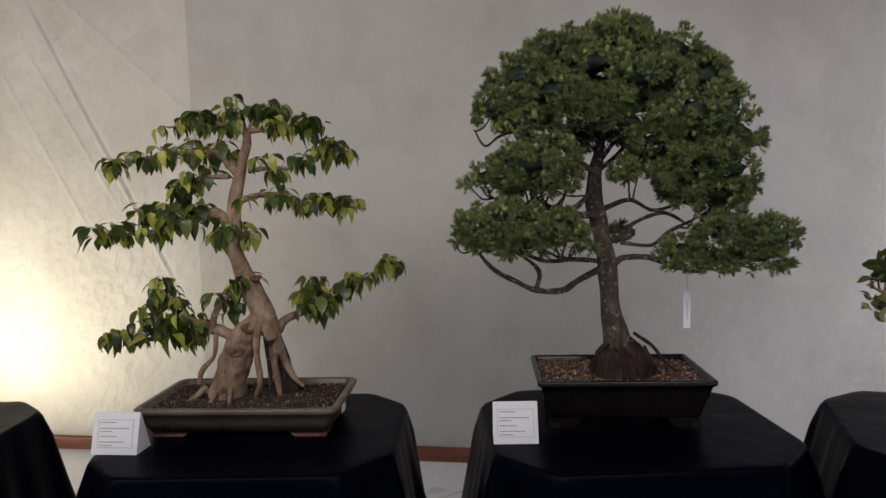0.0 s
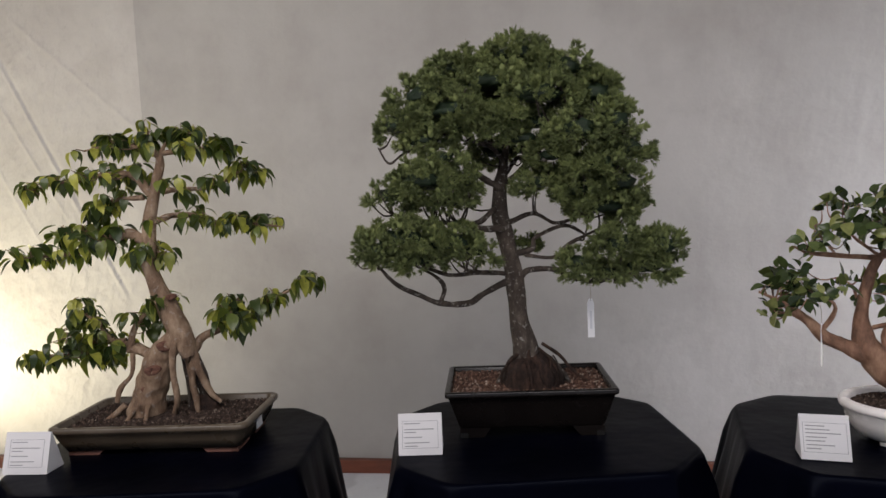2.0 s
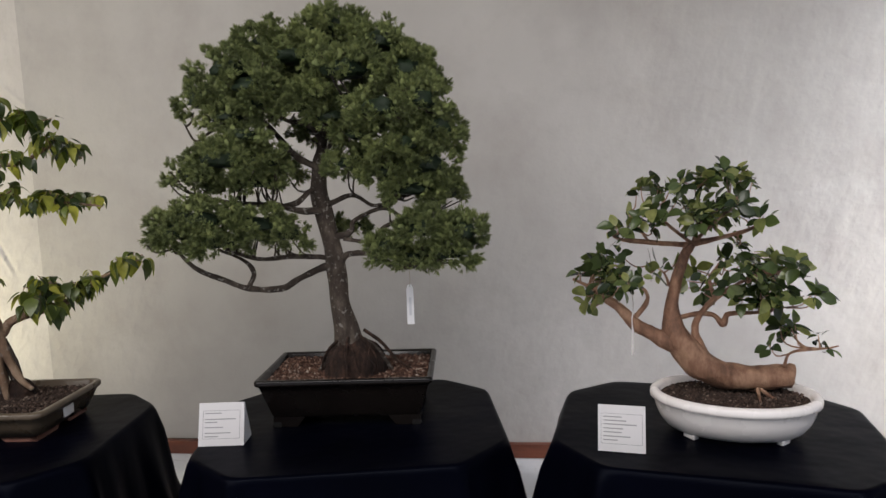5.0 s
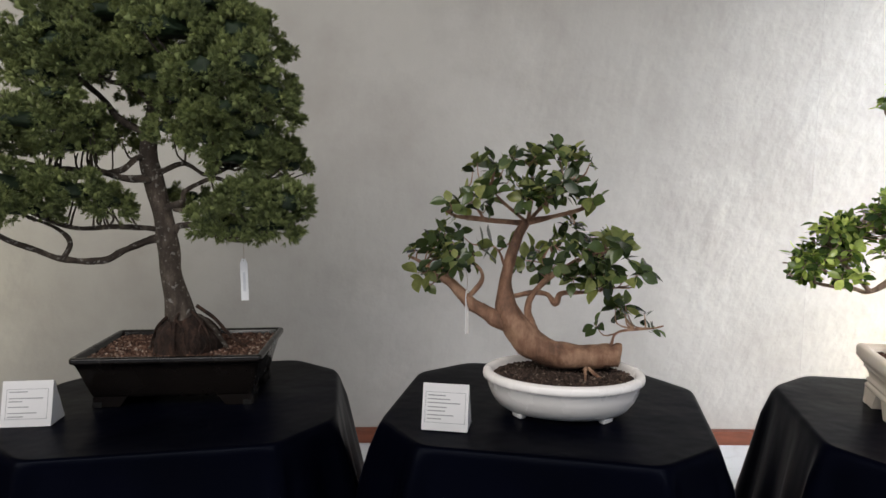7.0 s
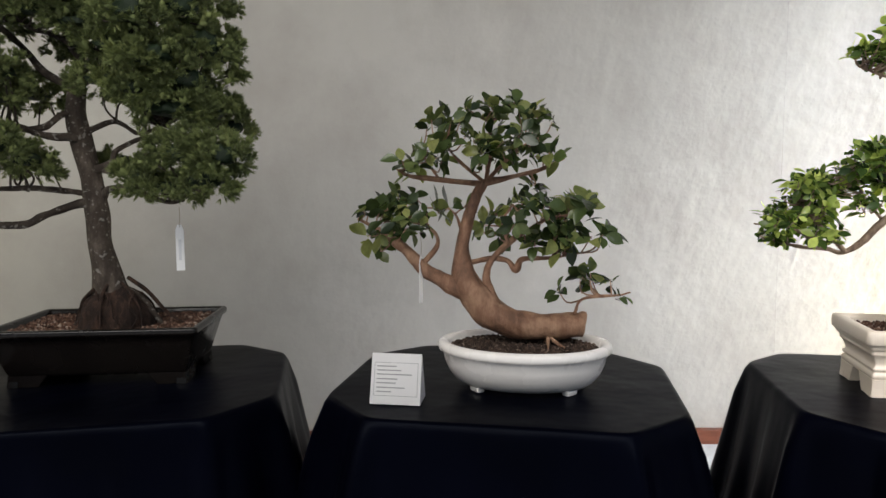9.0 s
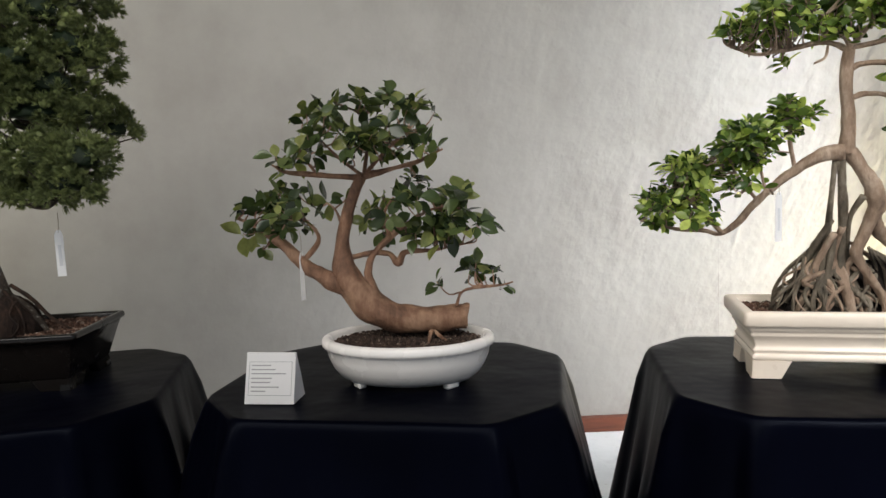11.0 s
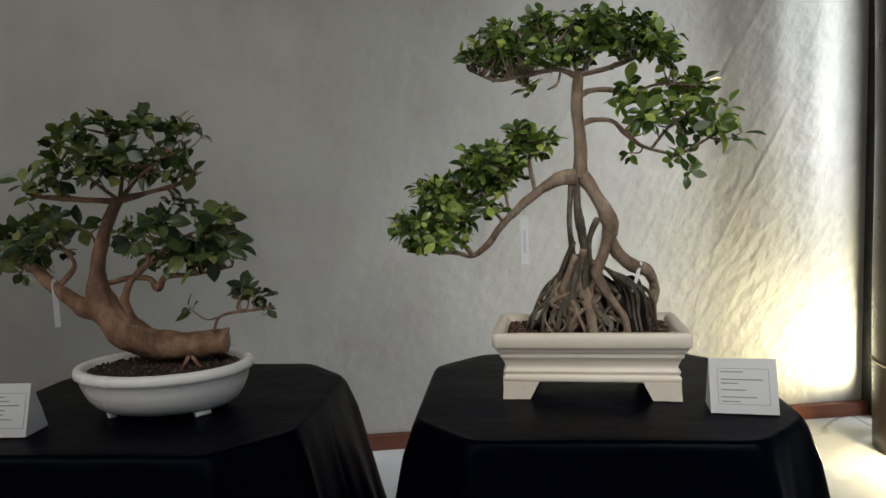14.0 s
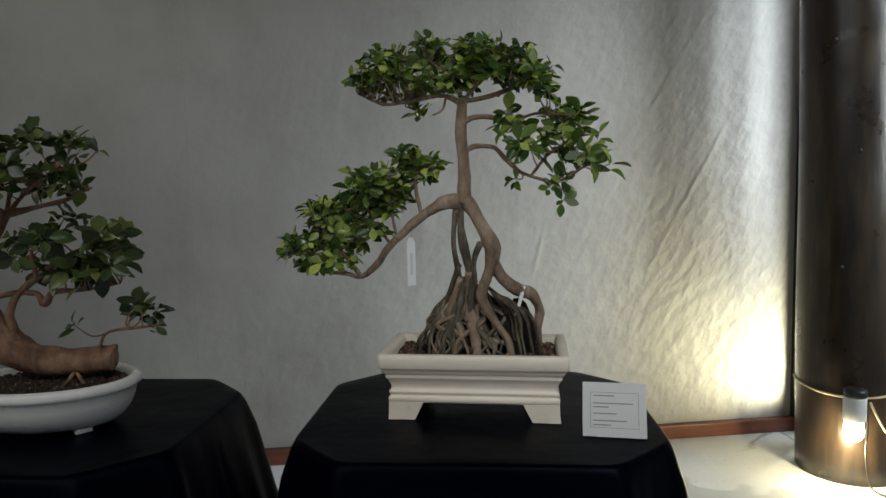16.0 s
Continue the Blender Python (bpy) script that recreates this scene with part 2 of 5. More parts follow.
def box(sx, sy, sz, at=(0, 0, 0), bevel=0.0, bm=None):
    bm = bm or bmesh.new()
    made = bmesh.ops.create_cube(bm, size=1.0, matrix=Matrix.Translation(at) @ Matrix.Diagonal((sx, sy, sz, 1)))
    if bevel:
        edges = list({e for v in made["verts"] for e in v.link_edges})
        bmesh.ops.bevel(bm, geom=edges, offset=bevel, segments=2, affect="EDGES", profile=0.6)
    return bm


def smooth_path(pts, per=5):
    """Catmull-Rom through points of (x, y, z, radius)."""
    p = [np.array(q, float) for q in pts]
    p = [2 * p[0] - p[1], *p, 2 * p[-1] - p[-2]]
    out = []
    for a, b, c, d in zip(p, p[1:], p[2:], p[3:]):
        for k in range(per):
            t = k / per
            out.append(0.5 * (2 * b + (c - a) * t + (2 * a - 5 * b + 4 * c - d) * t * t + (3 * b - a - 3 * c + d) * t ** 3))
    out.append(p[-2])
    return np.array(out)


def tube(path, sides=10, rough=0.12, seed=0, ends=True):
    """A knobbly tube: vertices and faces along a path of (x, y, z, radius)."""
    rng = np.random.default_rng(seed)
    n = len(path)
    pos, rad = path[:, :3], np.maximum(path[:, 3], 0.0008)
    tang = np.gradient(pos, axis=0)
    tang /= np.linalg.norm(tang, axis=1)[:, None] + 1e-9
    ref = np.array([0.1, 1.0, 0.05]) if abs(tang[0][1]) < 0.8 else np.array([1.0, 0, 0])
    verts, faces = [], []
    phase = rng.uniform(0, 6.28, 3)
    for i in range(n):
        u = np.cross(tang[i], ref)
        u /= np.linalg.norm(u) + 1e-9
        w = np.cross(tang[i], u)
        for k in range(sides):
            a = 6.28319 * k / sides
            lump = 1 + rough * (np.sin(2 * a + phase[0] + i * 0.3) * 0.6 + np.sin(3 * a - i * 0.5 + phase[1]) * 0.5 + np.sin(i * 0.35 + phase[2]) * 0.06)
            spot = pos[i] + rad[i] * (np.cos(a) * u + np.sin(a) * w)
            if rough >= 0.1 and sides >= 8:
                lump += rough * (1.3 * noise.noise(Vector(spot * 30)) + 0.8 * noise.noise(Vector(spot * 75)))
            verts.append(pos[i] + rad[i] * lump * (np.cos(a) * u + np.sin(a) * w))
    for i in range(n - 1):
        for k in range(sides):
            a, b = i * sides + k, i * sides + (k + 1) % sides
            faces.append((a, b, b + sides, a + sides))
    if ends:
        faces.append(tuple(range(sides - 1, -1, -1)))
        faces.append(tuple((n - 1) * sides + k for k in range(sides)))
    return [tuple(map(float, v)) for v in verts], faces


def joined(pieces):
    verts, faces = [], []
    for v, f in pieces:
        o = len(verts)
        verts += v
        faces += [tuple(i + o for i in q) for q in f]
    return verts, [], faces


# ---- floor, wall, added roof ----
ground = part("floor", box(70, 70, 0.2, (1.0, 0, -0.1)), CONCRETE, smooth=False)
tagged(ground, "pale worn concrete floor with fine cracks", "floor", kind="structure")

WALL_Y, SEAMS = 3.30, (-3.40, -1.41, 1.89, 3.60, 5.21)


def ridge(x, z, a, b, width, lift):
    """A pressed crease along the line from a to b."""
    d = np.array(b, float) - np.array(a, float)
    length = np.hypot(*d)
    along = ((x - a[0]) * d[0] + (z - a[1]) * d[1]) / length
    off = ((x - a[0]) * d[1] - (z - a[1]) * d[0]) / length
    inside = np.clip(np.minimum(along, length - along) / min(0.15, 0.5 * length), 0, 1)
    return lift * inside * np.exp(-(off / width) ** 2)


def canvas_sheet(x0, x1, number):
    fine = 0.010 if x0 < -2 or x0 > 3 else 0.018
    nx, nz = int((x1 - x0) / fine), int(3.3 / fine)
    xs, zs = np.linspace(x0, x1, nx), np.linspace(0.075, 3.4, nz)
    x, z = np.meshgrid(xs, zs)
    d = 0.006 * np.sin(2.1 * x + 0.5 * np.sin(1.3 * z)) + 0.0022 * np.sin(5.3 * x - 0.6 * z) + 0.0008 * (number % 2)
    d += 0.0014 * np.sin(11.0 * x + 0.9 * np.sin(2.0 * z)) * np.clip((z - 0.8) / 1.6, 0, 1)
    for a, b, w, s in (((-2.50, 2.89), (-1.58, 1.05), 0.007, 0.009), ((-2.47, 2.89), (-1.55, 1.05), 0.007, -0.006), ((-2.50, 2.56), (-1.90, 1.50), 0.007, 0.007), ((-2.75, 2.55), (-2.05, 1.25), 0.008, 0.006),
                       ((-2.3, 2.9), (-1.2, 1.9), 0.012, 0.004), ((4.74, 2.5), (4.28, 1.74), 0.008, 0.0022), ((4.28, 1.74), (3.80, 0.74), 0.008, 0.0016),
                       ((4.86, 1.9), (4.3, 0.9), 0.008, 0.004), ((3.95, 2.5), (3.3, 1.3), 0.04, 0.002), ((3.75, 1.25), (3.66, 0.9), 0.008, 0.006),
                       ((2.75, 2.6), (2.62, 1.6), 0.03, 0.002), ((3.2, 1.9), (3.0, 0.6), 0.03, 0.002)):
        d += ridge(x, z, a, b, w, s)
    d += 0.006 * np.sin(24 * (x - 4.6) + 0.8 * np.sin(1.7 * z)) * np.clip((x - 4.45) / 0.3, 0, 1) * np.clip((z - 0.9) / 0.8, 0, 1)
    rng = np.random.default_rng(number)
    dented = np.clip(np.maximum((x - 2.4) / 2.6, (-1.6 - x) / 0.8), 0.0, 1.0)
    if x0 < -2 or x0 > 1.5:
        for _ in range(int(110 * (x1 - x0))):
            cx, cz, ang, ln = rng.uniform(x0, x1), rng.uniform(0.2, 3.2), rng.normal(0.95, 0.3), rng.uniform(0.014, 0.045)
            dx, dz = math.cos(ang) * ln, math.sin(ang) * ln
            d += dented * ridge(x, z, (cx - dx, cz - dz), (cx + dx, cz + dz), rng.uniform(0.010, 0.020), rng.uniform(0.0015, 0.0042))
    d = np.clip(d, -0.012, 0.024)
    verts = [(float(a), float(WALL_Y - b), float(c)) for a, b, c in zip(x.ravel(), d.ravel(), z.ravel())]
    faces = [(r * nx + c, r * nx + c + 1, (r + 1) * nx + c + 1, (r + 1) * nx + c) for r in range(nz - 1) for c in range(nx - 1)]
    return verts, [], faces


wall = part("wall_back", box(8.61, 0.13, 3.46, (0.905, 3.385, 1.73)), TIMBER, smooth=False)
tagged(wall, "long wall hung with wrinkled grey canvas", "wall", kind="structure")
for i, (x0, x1) in enumerate(zip(SEAMS, SEAMS[1:])):
    part("panel", canvas_sheet(x0, x1, i), SHEETS[i], wall, "wrinkled grey painted canvas sheet")
skirting = part("baseboard", box(8.61, 0.045, 0.078, (0.905, 3.272, 0.039), 0.006), SKIRTING, smooth=False)
tagged(skirting, "reddish brown varnished wooden baseboard", "baseboard", kind="structure")
end_trim = part("trim", box(0.05, 0.23, 3.46, (5.238, 3.285, 1.73), 0.006), TIMBER, smooth=False)
tagged(end_trim, "black timber edge where the canvas wall ends", "trim", kind="structure")
# unseen end wall, added to shut out light from the left
side = part("wall_left", box(0.12, 6.0, 3.46, (-3.48, 0.4, 1.73)), UNSEEN_BOARDS, smooth=False)
tagged(side, "unseen boarded end wall added to close the left side", "wall", kind="structure")
# unseen slab added to block light from above, left open towards the front
roof = part("ceiling", box(10.0, 2.5, 0.08, (1.5, 2.25, 3.50)), UNSEEN_BOARDS, smooth=False)
tagged(roof, "unseen boarded ceiling added to keep sky and sun off the display", "ceiling", kind="structure")


def round_post():
    post = thing("round_post", pose(5.13, 2.75, 0, 0, -1.2, 0), "thick round varnished brown post standing on concrete", "post")
    z = np.linspace(0, 3.46, 40)
    path = np.array([(0.006 * math.sin(q), 0.006 * math.cos(1.7 * q), q, 0.225 + 0.004 * math.sin(2.2 * q)) for q in z])
    part("shaft", joined([tube(path, 48, 0.004, 3)]), POST, post)
    for a, h in ((3.9, 1.02), (4.2, 1.55), (3.75, 2.05)):
        v, f = tube(smooth_path([(0.220 * math.cos(a + k * 0.03), 0.220 * math.sin(a + k * 0.03), h + 0.02 * math.sin(k), 0.005 + 0.005 * (k == 1)) for k in range(3)]), 8, 0.2, 5)
        part("knot", joined([(v, f)]), TIMBER, post, "dark knot in the wood")
    return post


round_post()


def cord_and_bulb():
    cord = thing("tie_cord", pose(5.12, 2.75, 0), "thin cream cord tied round the post", "cord")
    loop = [(0.232 * math.cos(a), 0.232 * math.sin(a), 0.445 - 0.018 * math.sin((a - 3.0) * 1.6), 0.0055) for a in np.linspace(2.6, 5.6, 14)]
    part("loop", joined([tube(smooth_path(loop, 4), 7, 0.15, 2)]), CORD, cord)
    tail = [(-0.085, -0.250, 0.42, 0.0055), (-0.055, -0.262, 0.35, 0.0055), (0.0, -0.262, 0.27, 0.0055), (0.08, -0.262, 0.23, 0.0055), (0.16, -0.21, 0.20, 0.0055)]
    part("tail", joined([tube(smooth_path(tail, 5), 7, 0.15, 2)]), CORD, cord)
    bulb = thing("post_lamp", pose(4.955, 2.495, 0), "lit bulb in a white holder tied to the post", "lamp")
    part("socket", joined([tube(np.array([(0, 0, z, r) for z, r in ((0.455, 0.044), (0.46, 0.047), (0.486, 0.047), (0.492, 0.040))]), 20, 0, 1)]), BLACK, bulb, "black lamp socket")
    part("holder", joined([tube(np.array([(0, 0, z, r) for z, r in ((0.345, 0.044), (0.355, 0.047), (0.45, 0.047), (0.457, 0.042))]), 24, 0, 1)]), PLASTIC, bulb, "white plastic lamp holder")
    part("bulb", joined([tube(np.array([(0, 0, z, r) for z, r in ((0.250, 0.012), (0.256, 0.026), (0.275, 0.038), (0.305, 0.042), (0.347, 0.034))]), 20, 0, 1)]), GLOW, bulb, "glowing warm bulb")
    wire = [(0.03, 0.0, 0.47, 0.004), (0.05, -0.02, 0.36, 0.004), (0.035, -0.03, 0.20, 0.004), (0.06, -0.03, 0.06, 0.004), (0.10, -0.04, 0.012, 0.004), (0.16, -0.10, 0.008, 0.004), (0.24, -0.05, 0.008, 0.004)]
    part("cable", joined([tube(smooth_path(wire, 6), 7, 0, 2)]), BLACK, bulb, "black lamp cable")


cord_and_bulb()


def floor_spotlight(m):
    spot = thing("floor_spotlight", m, "small black floor spotlight washing the canvas wall", "spotlight", "floor spotlights")
    part("base", box(0.10, 0.08, 0.02, (0, 0, 0.01), 0.004), BLACK, spot)
    part("head", joined([tube(np.array([(0, -0.05 + 0.1 * t, 0.09 + 0.02 * t, r) for t, r in ((0, 0.03), (0.1, 0.036), (0.9, 0.044), (1.0, 0.044))]), 20, 0, 1)]), BLACK, spot)
    part("bracket", box(0.012, 0.02, 0.08, (0, 0, 0.055), 0.002), BLACK, spot)
    return spot


floor_spotlight(pose(5.39, 2.93, 0, 0, 0, 55))
floor_spotlight(pose(-3.16, 2.80, 0, 0, 0, -40))

# ---- tables under black cloth ----
TOP = 0.857


def outline(hw, hd, cut, count):
    """Points round a rectangle with cut corners, with how near each is to a corner."""
    c = [(hw, -hd + cut), (hw, hd - cut), (hw - cut, hd), (-hw + cut, hd), (-hw, hd - cut), (-hw, -hd + cut), (-hw + cut, -hd), (hw - cut, -hd)]
    edges = [(np.array(a), np.array(b)) for a, b in zip(c, c[1:] + c[:1])]
    total = sum(np.linalg.norm(b - a) for a, b in edges)
    pts = []
    for k in range(count):
        s = total * k / count
        for j, (a, b) in enumerate(edges):
            ln = np.linalg.norm(b - a)
            if s <= ln:
                q = a + (b - a) * s / ln
                pts.append((q, j % 2))
                break
            s -= ln
    q = np.array([p for p, _ in pts])
    corner = np.array([float(j) for _, j in pts])
    for _ in range(7):
        q = 0.5 * q + 0.25 * (np.roll(q, 1, 0) + np.roll(q, -1, 0))
    for _ in range(5):
        corner = 0.5 * corner + 0.25 * (np.roll(corner, 1) + np.roll(corner, -1))
    return q, corner


def draped_table(m, hw, hd, cut, seed, flare=0.14):
    table = thing("draped_table", m, "square display table under a floor-length black satin cloth", "table", "display tables")
    rng = np.random.default_rng(seed)
    count = 260
    q, corner = outline(hw, hd, cut, count)
    t = np.roll(q, -1, 0) - np.roll(q, 1, 0)
    normal = np.stack([t[:, 1], -t[:, 0]], 1) / np.linalg.norm(t, axis=1)[:, None]
    ang = np.arange(count) / count * 6.28319
    wave = sum(rng.uniform(0.3, 1.0) / (1 + 0.06 * k) * np.sin(k * ang + rng.uniform(0, 6.28)) for k in (7, 11, 13, 17, 22))
    wave = wave / np.abs(wave).max()
    pleat = np.abs(np.sin(8 * ang + rng.uniform(0, 3) + 0.6 * wave)) ** 0.7 - 0.6
    crease = np.abs(corner - np.roll(corner, 1)) + np.abs(corner - np.roll(corner, -1))
    crease = crease / crease.max()
    rings = []
    for f in (0.06, 0.3, 0.55, 0.78, 0.92, 0.985):
        z = TOP - 0.0015 + 0.0015 * np.sin(9 * q[:, 0] * f + seed) * np.sin(7 * q[:, 1] * f)
        rings.append(np.column_stack([q * f, z]))
    rings.append(np.column_stack([q + normal * 0.002, np.full(count, TOP - 0.002)]))
    rings.append(np.column_stack([q + normal * 0.007, np.full(count, TOP - 0.008)]))
    for d in (0.02, 0.05, 0.09, 0.14, 0.20, 0.27, 0.35, 0.45, 0.56, 0.68, 0.80, 0.853):
        h = d / TOP
        out = 0.008 + flare * h + corner * (0.06 * h ** 1.5) + (wave * 0.022 + pleat * (0.012 + 0.03 * corner)) * min(1, h * 2.2) ** 1.2
        out = np.maximum(out, 0.006) + 0.016 * crease ** 2 * min(1, h * 9)
        rings.append(np.column_stack([q + normal * out[:, None], np.full(count, TOP - d)]))
    verts = [tuple(map(float, v)) for r in rings for v in r]
    faces = [(i * count + k, i * count + (k + 1) % count, (i + 1) * count + (k + 1) % count, (i + 1) * count + k)[::-1] for i in range(len(rings) - 1) for k in range(count)]
    faces.append(tuple(range(count)))
    part("tablecloth", (verts, [], faces), CLOTH, table, "black satin cloth hanging in folds to the floor")
    part("tabletop", box(2 * hw - 1.3 * cut, 2 * hd - 1.3 * cut, 0.03, (0, 0, TOP - 0.022)), TIMBER, table)
    for sx in (-1, 1):
        for sy in (-1, 1):
            part("leg", box(0.05, 0.05, TOP - 0.037, (sx * (hw - cut - 0.03), sy * (hd - cut - 0.03), (TOP - 0.037) / 2), 0.004), TIMBER, table)
    return table


draped_table(pose(-1.44, 1.27, 0, 0, 0, 12), 0.425, 0.345, 0.13, 1)
draped_table(pose(-0.20, 1.463, 0, 0, 0, 7), 0.425, 0.345, 0.13, 2)
draped_table(pose(0.925, 1.606, 0, 0, 0, 10), 0.43, 0.355, 0.14, 3)
draped_table(pose(1.97, 1.59, 0, 0, 0, -11), 0.422, 0.345, 0.14, 4, 0.20)
draped_table(pose(3.062, 1.463, 0, 0, 0, -10.5), 0.415, 0.345, 0.13, 5)

# ---- pots ----


def loop_at(z, hw, hd, corner, n=8, oval=False):
    pts = []
    if oval:
        return [(hw * math.cos(a), hd * math.sin(a), z) for a in np.linspace(0, 2 * math.pi, 64, endpoint=False)]
    for cx, cy, a0 in ((1, 1, 0), (-1, 1, 90), (-1, -1, 180), (1, -1, 270)):
        for k in range(n + 1):
            a = radians(a0 + 90 * k / n)
            pts.append((cx * (hw - corner) + corner * math.cos(a), cy * (hd - corner) + corner * math.sin(a), z))
    return pts


def lofted(profile, hw, hd, corner, oval=False):
    """A pot's shell from (height, change of half width) up the outside and down the inside."""
    loops = [loop_at(z, hw + d, hd + d, max(0.003, corner + min(0, d) * 0.4), oval=oval) for z, d in profile]
    n = len(loops[0])
    verts = [v for l in loops for v in l]
    faces = [(i * n + k, i * n + (k + 1) % n, (i + 1) * n + (k + 1) % n, (i + 1) * n + k) for i in range(len(loops) - 1) for k in range(n)]
    faces += [tuple(range(n))[::-1], tuple((len(loops) - 1) * n + k for k in range(n))]
    return verts, [], faces


def corner_foot(sx, sy, hw, hd, length, height, material, pot, flare=0.0):
    """An L-shaped foot with sloping ends under one corner."""
    bm = bmesh.new()
    th = 0.022
    for along in (0, 1):
        prof = [(0, height), (-length - 0.018, height), (-length + 0.004, 0), (flare, 0)]
        vs = []
        for side_y in (flare * 0.5, -th):
            for u, z in prof:
                p = (u, side_y, z) if along == 0 else (side_y, u, z)
                vs.append(bm.verts.new(((hw + p[0]) * sx, (hd + p[1]) * sy, z)))
        for k in range(4):
            bm.faces.new((vs[k], vs[(k + 1) % 4], vs[(k + 1) % 4 + 4], vs[k + 4]))
        bm.faces.new(vs[:4])
        bm.faces.new(vs[4:])
    bmesh.ops.recalc_face_normals(bm, faces=bm.faces)
    part("foot", bm, material, pot, smooth=False)


def gravel(pot, hw, hd, z, count, material, seed, size=(0.0025, 0.0055), oval=False):
    rng = np.random.default_rng(seed)
    verts, faces = [], []
    while len(verts) < count * 6:
        x, y = rng.uniform(-hw, hw), rng.uniform(-hd, hd)
        if oval and (x / hw) ** 2 + (y / hd) ** 2 > 1:
            continue
        s = rng.uniform(*size)
        d = rng.normal(size=(6, 3)) * 0.22 + np.array([(1, 0, 0), (-1, 0, 0), (0, 1, 0), (0, -1, 0), (0, 0, 0.8), (0, 0, -0.8)])
        o = len(verts)
        verts += [tuple(map(float, np.array([x, y, z + rng.uniform(0, 0.004)]) + s * v)) for v in d]
        faces += [(o, o + 2, o + 4), (o + 2, o + 1, o + 4), (o + 1, o + 3, o + 4), (o + 3, o, o + 4), (o + 2, o, o + 5), (o + 1, o + 2, o + 5), (o + 3, o + 1, o + 5), (o, o + 3, o + 5)]
    ob = part("gravel", (verts, [], faces), material, pot, "loose granular potting grit", smooth=False)
    ob["kind"] = "stuff"


def soil_bed(pot, hw, hd, z, material, seed, oval=False):
    n = 28
    verts, faces = [], []
    for j in range(n + 1):
        for i in range(n + 1):
            u, v = 2 * i / n - 1, 2 * j / n - 1
            if oval:
                u, v = u * math.sqrt(1 - v * v / 2), v * math.sqrt(1 - (2 * i / n - 1) ** 2 / 2)
            verts.append((u * hw, v * hd, z + 0.005 * noise.noise((u * 4 + seed, v * 4, 0)) + 0.006 * (1 - max(u * u, v * v))))
    faces = [(j * (n + 1) + i, j * (n + 1) + i + 1, (j + 1) * (n + 1) + i + 1, (j + 1) * (n + 1) + i) for j in range(n) for i in range(n)]
    part("soil", (verts, [], faces), material, pot, "dark potting soil")


GRIT_DARK = pebble_material("dark_grit", (0.0, (0.025, 0.016, 0.012)), (0.55, (0.045, 0.029, 0.021)), (0.90, (0.085, 0.054, 0.04)), (1.0, (0.19, 0.15, 0.12)))
GRIT_RED = pebble_material("red_grit", (0.0, (0.03, 0.015, 0.010)), (0.5, (0.085, 0.042, 0.028)), (0.88, (0.17, 0.10, 0.07)), (1.0, (0.34, 0.28, 0.23)))
SOIL_DARK = soil_material("dark_soil", (0.012, 0.008, 0.006), (0.05, 0.032, 0.024))
SOIL_RED = soil_material("red_soil", (0.035, 0.016, 0.010), (0.11, 0.055, 0.036))

OLIVE_GLAZE = glaze_material("olive_brown_glaze", (0.050, 0.036, 0.024), (0.100, 0.076, 0.052), 0.3, 5, (0.22, 0.20, 0.17), 0.35)
RED_CLAY = glaze_material("bare_red_clay", (0.10, 0.04, 0.028), (0.17, 0.075, 0.052), 0.7)
BLACK_GLAZE = glaze_material("black_brown_glaze", (0.004, 0.003, 0.003), (0.009, 0.007, 0.006), 0.2, 4, (0.03, 0.02, 0.017), 0.2, 0.3)
WHITE_GLAZE = glaze_material("white_glaze", (0.76, 0.71, 0.68), (0.82, 0.78, 0.75), 0.22, 3, (0.55, 0.50, 0.45), 0.15)
CREAM_GLAZE = glaze_material("cream_glaze", (0.68, 0.58, 0.48), (0.76, 0.67, 0.57), 0.35, 3, (0.50, 0.42, 0.34), 0.22)


def ficus_pot():
    hw, hd = 0.312, 0.172
    pot = thing("bonsai_pot", pose(-0.256, 1.518, TOP, 0, 0, 5), "shallow rectangular olive-brown glazed bonsai tray on black cloth", "pot", "bonsai pots")
    part("body", lofted([(0.016, -0.045), (0.018, -0.036), (0.05, -0.020), (0.075, -0.010), (0.080, -0.002), (0.084, 0.0), (0.094, 0.0), (0.097, -0.004), (0.097, -0.016), (0.094, -0.020), (0.06, -0.024)], hw, hd, 0.035), OLIVE_GLAZE, pot)
    for sx in (-1, 1):
        for sy in (-1, 1):
            corner_foot(sx, sy, hw - 0.045, hd - 0.045, 0.10, 0.020, RED_CLAY, pot)
    part("crest", box(0.004, 0.05, 0.03, (hw - 0.012, -0.02, 0.055), 0.0015), PAPER, pot, "pale worn maker's mark")
    soil_bed(pot, hw - 0.021, hd - 0.021, 0.076, SOIL_DARK, 1)
    gravel(pot, hw - 0.03, hd - 0.03, 0.080, 2600, GRIT_DARK, 1)


def pine_pot():
    hw, hd = 0.262, 0.166
    pot = thing("bonsai_pot", pose(0.901, 1.678, TOP, 0, 0, 4.5), "deep rectangular black-brown glazed bonsai pot on black cloth", "pot", "bonsai pots")
    part("body", lofted([(0.024, -0.058), (0.028, -0.044), (0.036, -0.040), (0.07, -0.030), (0.11, -0.018), (0.132, -0.010), (0.136, -0.002), (0.140, 0.0), (0.149, 0.0), (0.153, -0.004), (0.153, -0.013), (0.149, -0.018), (0.10, -0.024)], hw, hd, 0.014), BLACK_GLAZE, pot)
    for sx in (-1, 1):
        for sy in (-1, 1):
            corner_foot(sx, sy, hw - 0.044, hd - 0.044, 0.075, 0.030, BLACK_GLAZE, pot, 0.006)
    soil_bed(pot, hw - 0.018, hd - 0.018, 0.132, SOIL_RED, 2)
    gravel(pot, hw - 0.024, hd - 0.024, 0.137, 2400, GRIT_RED, 2)


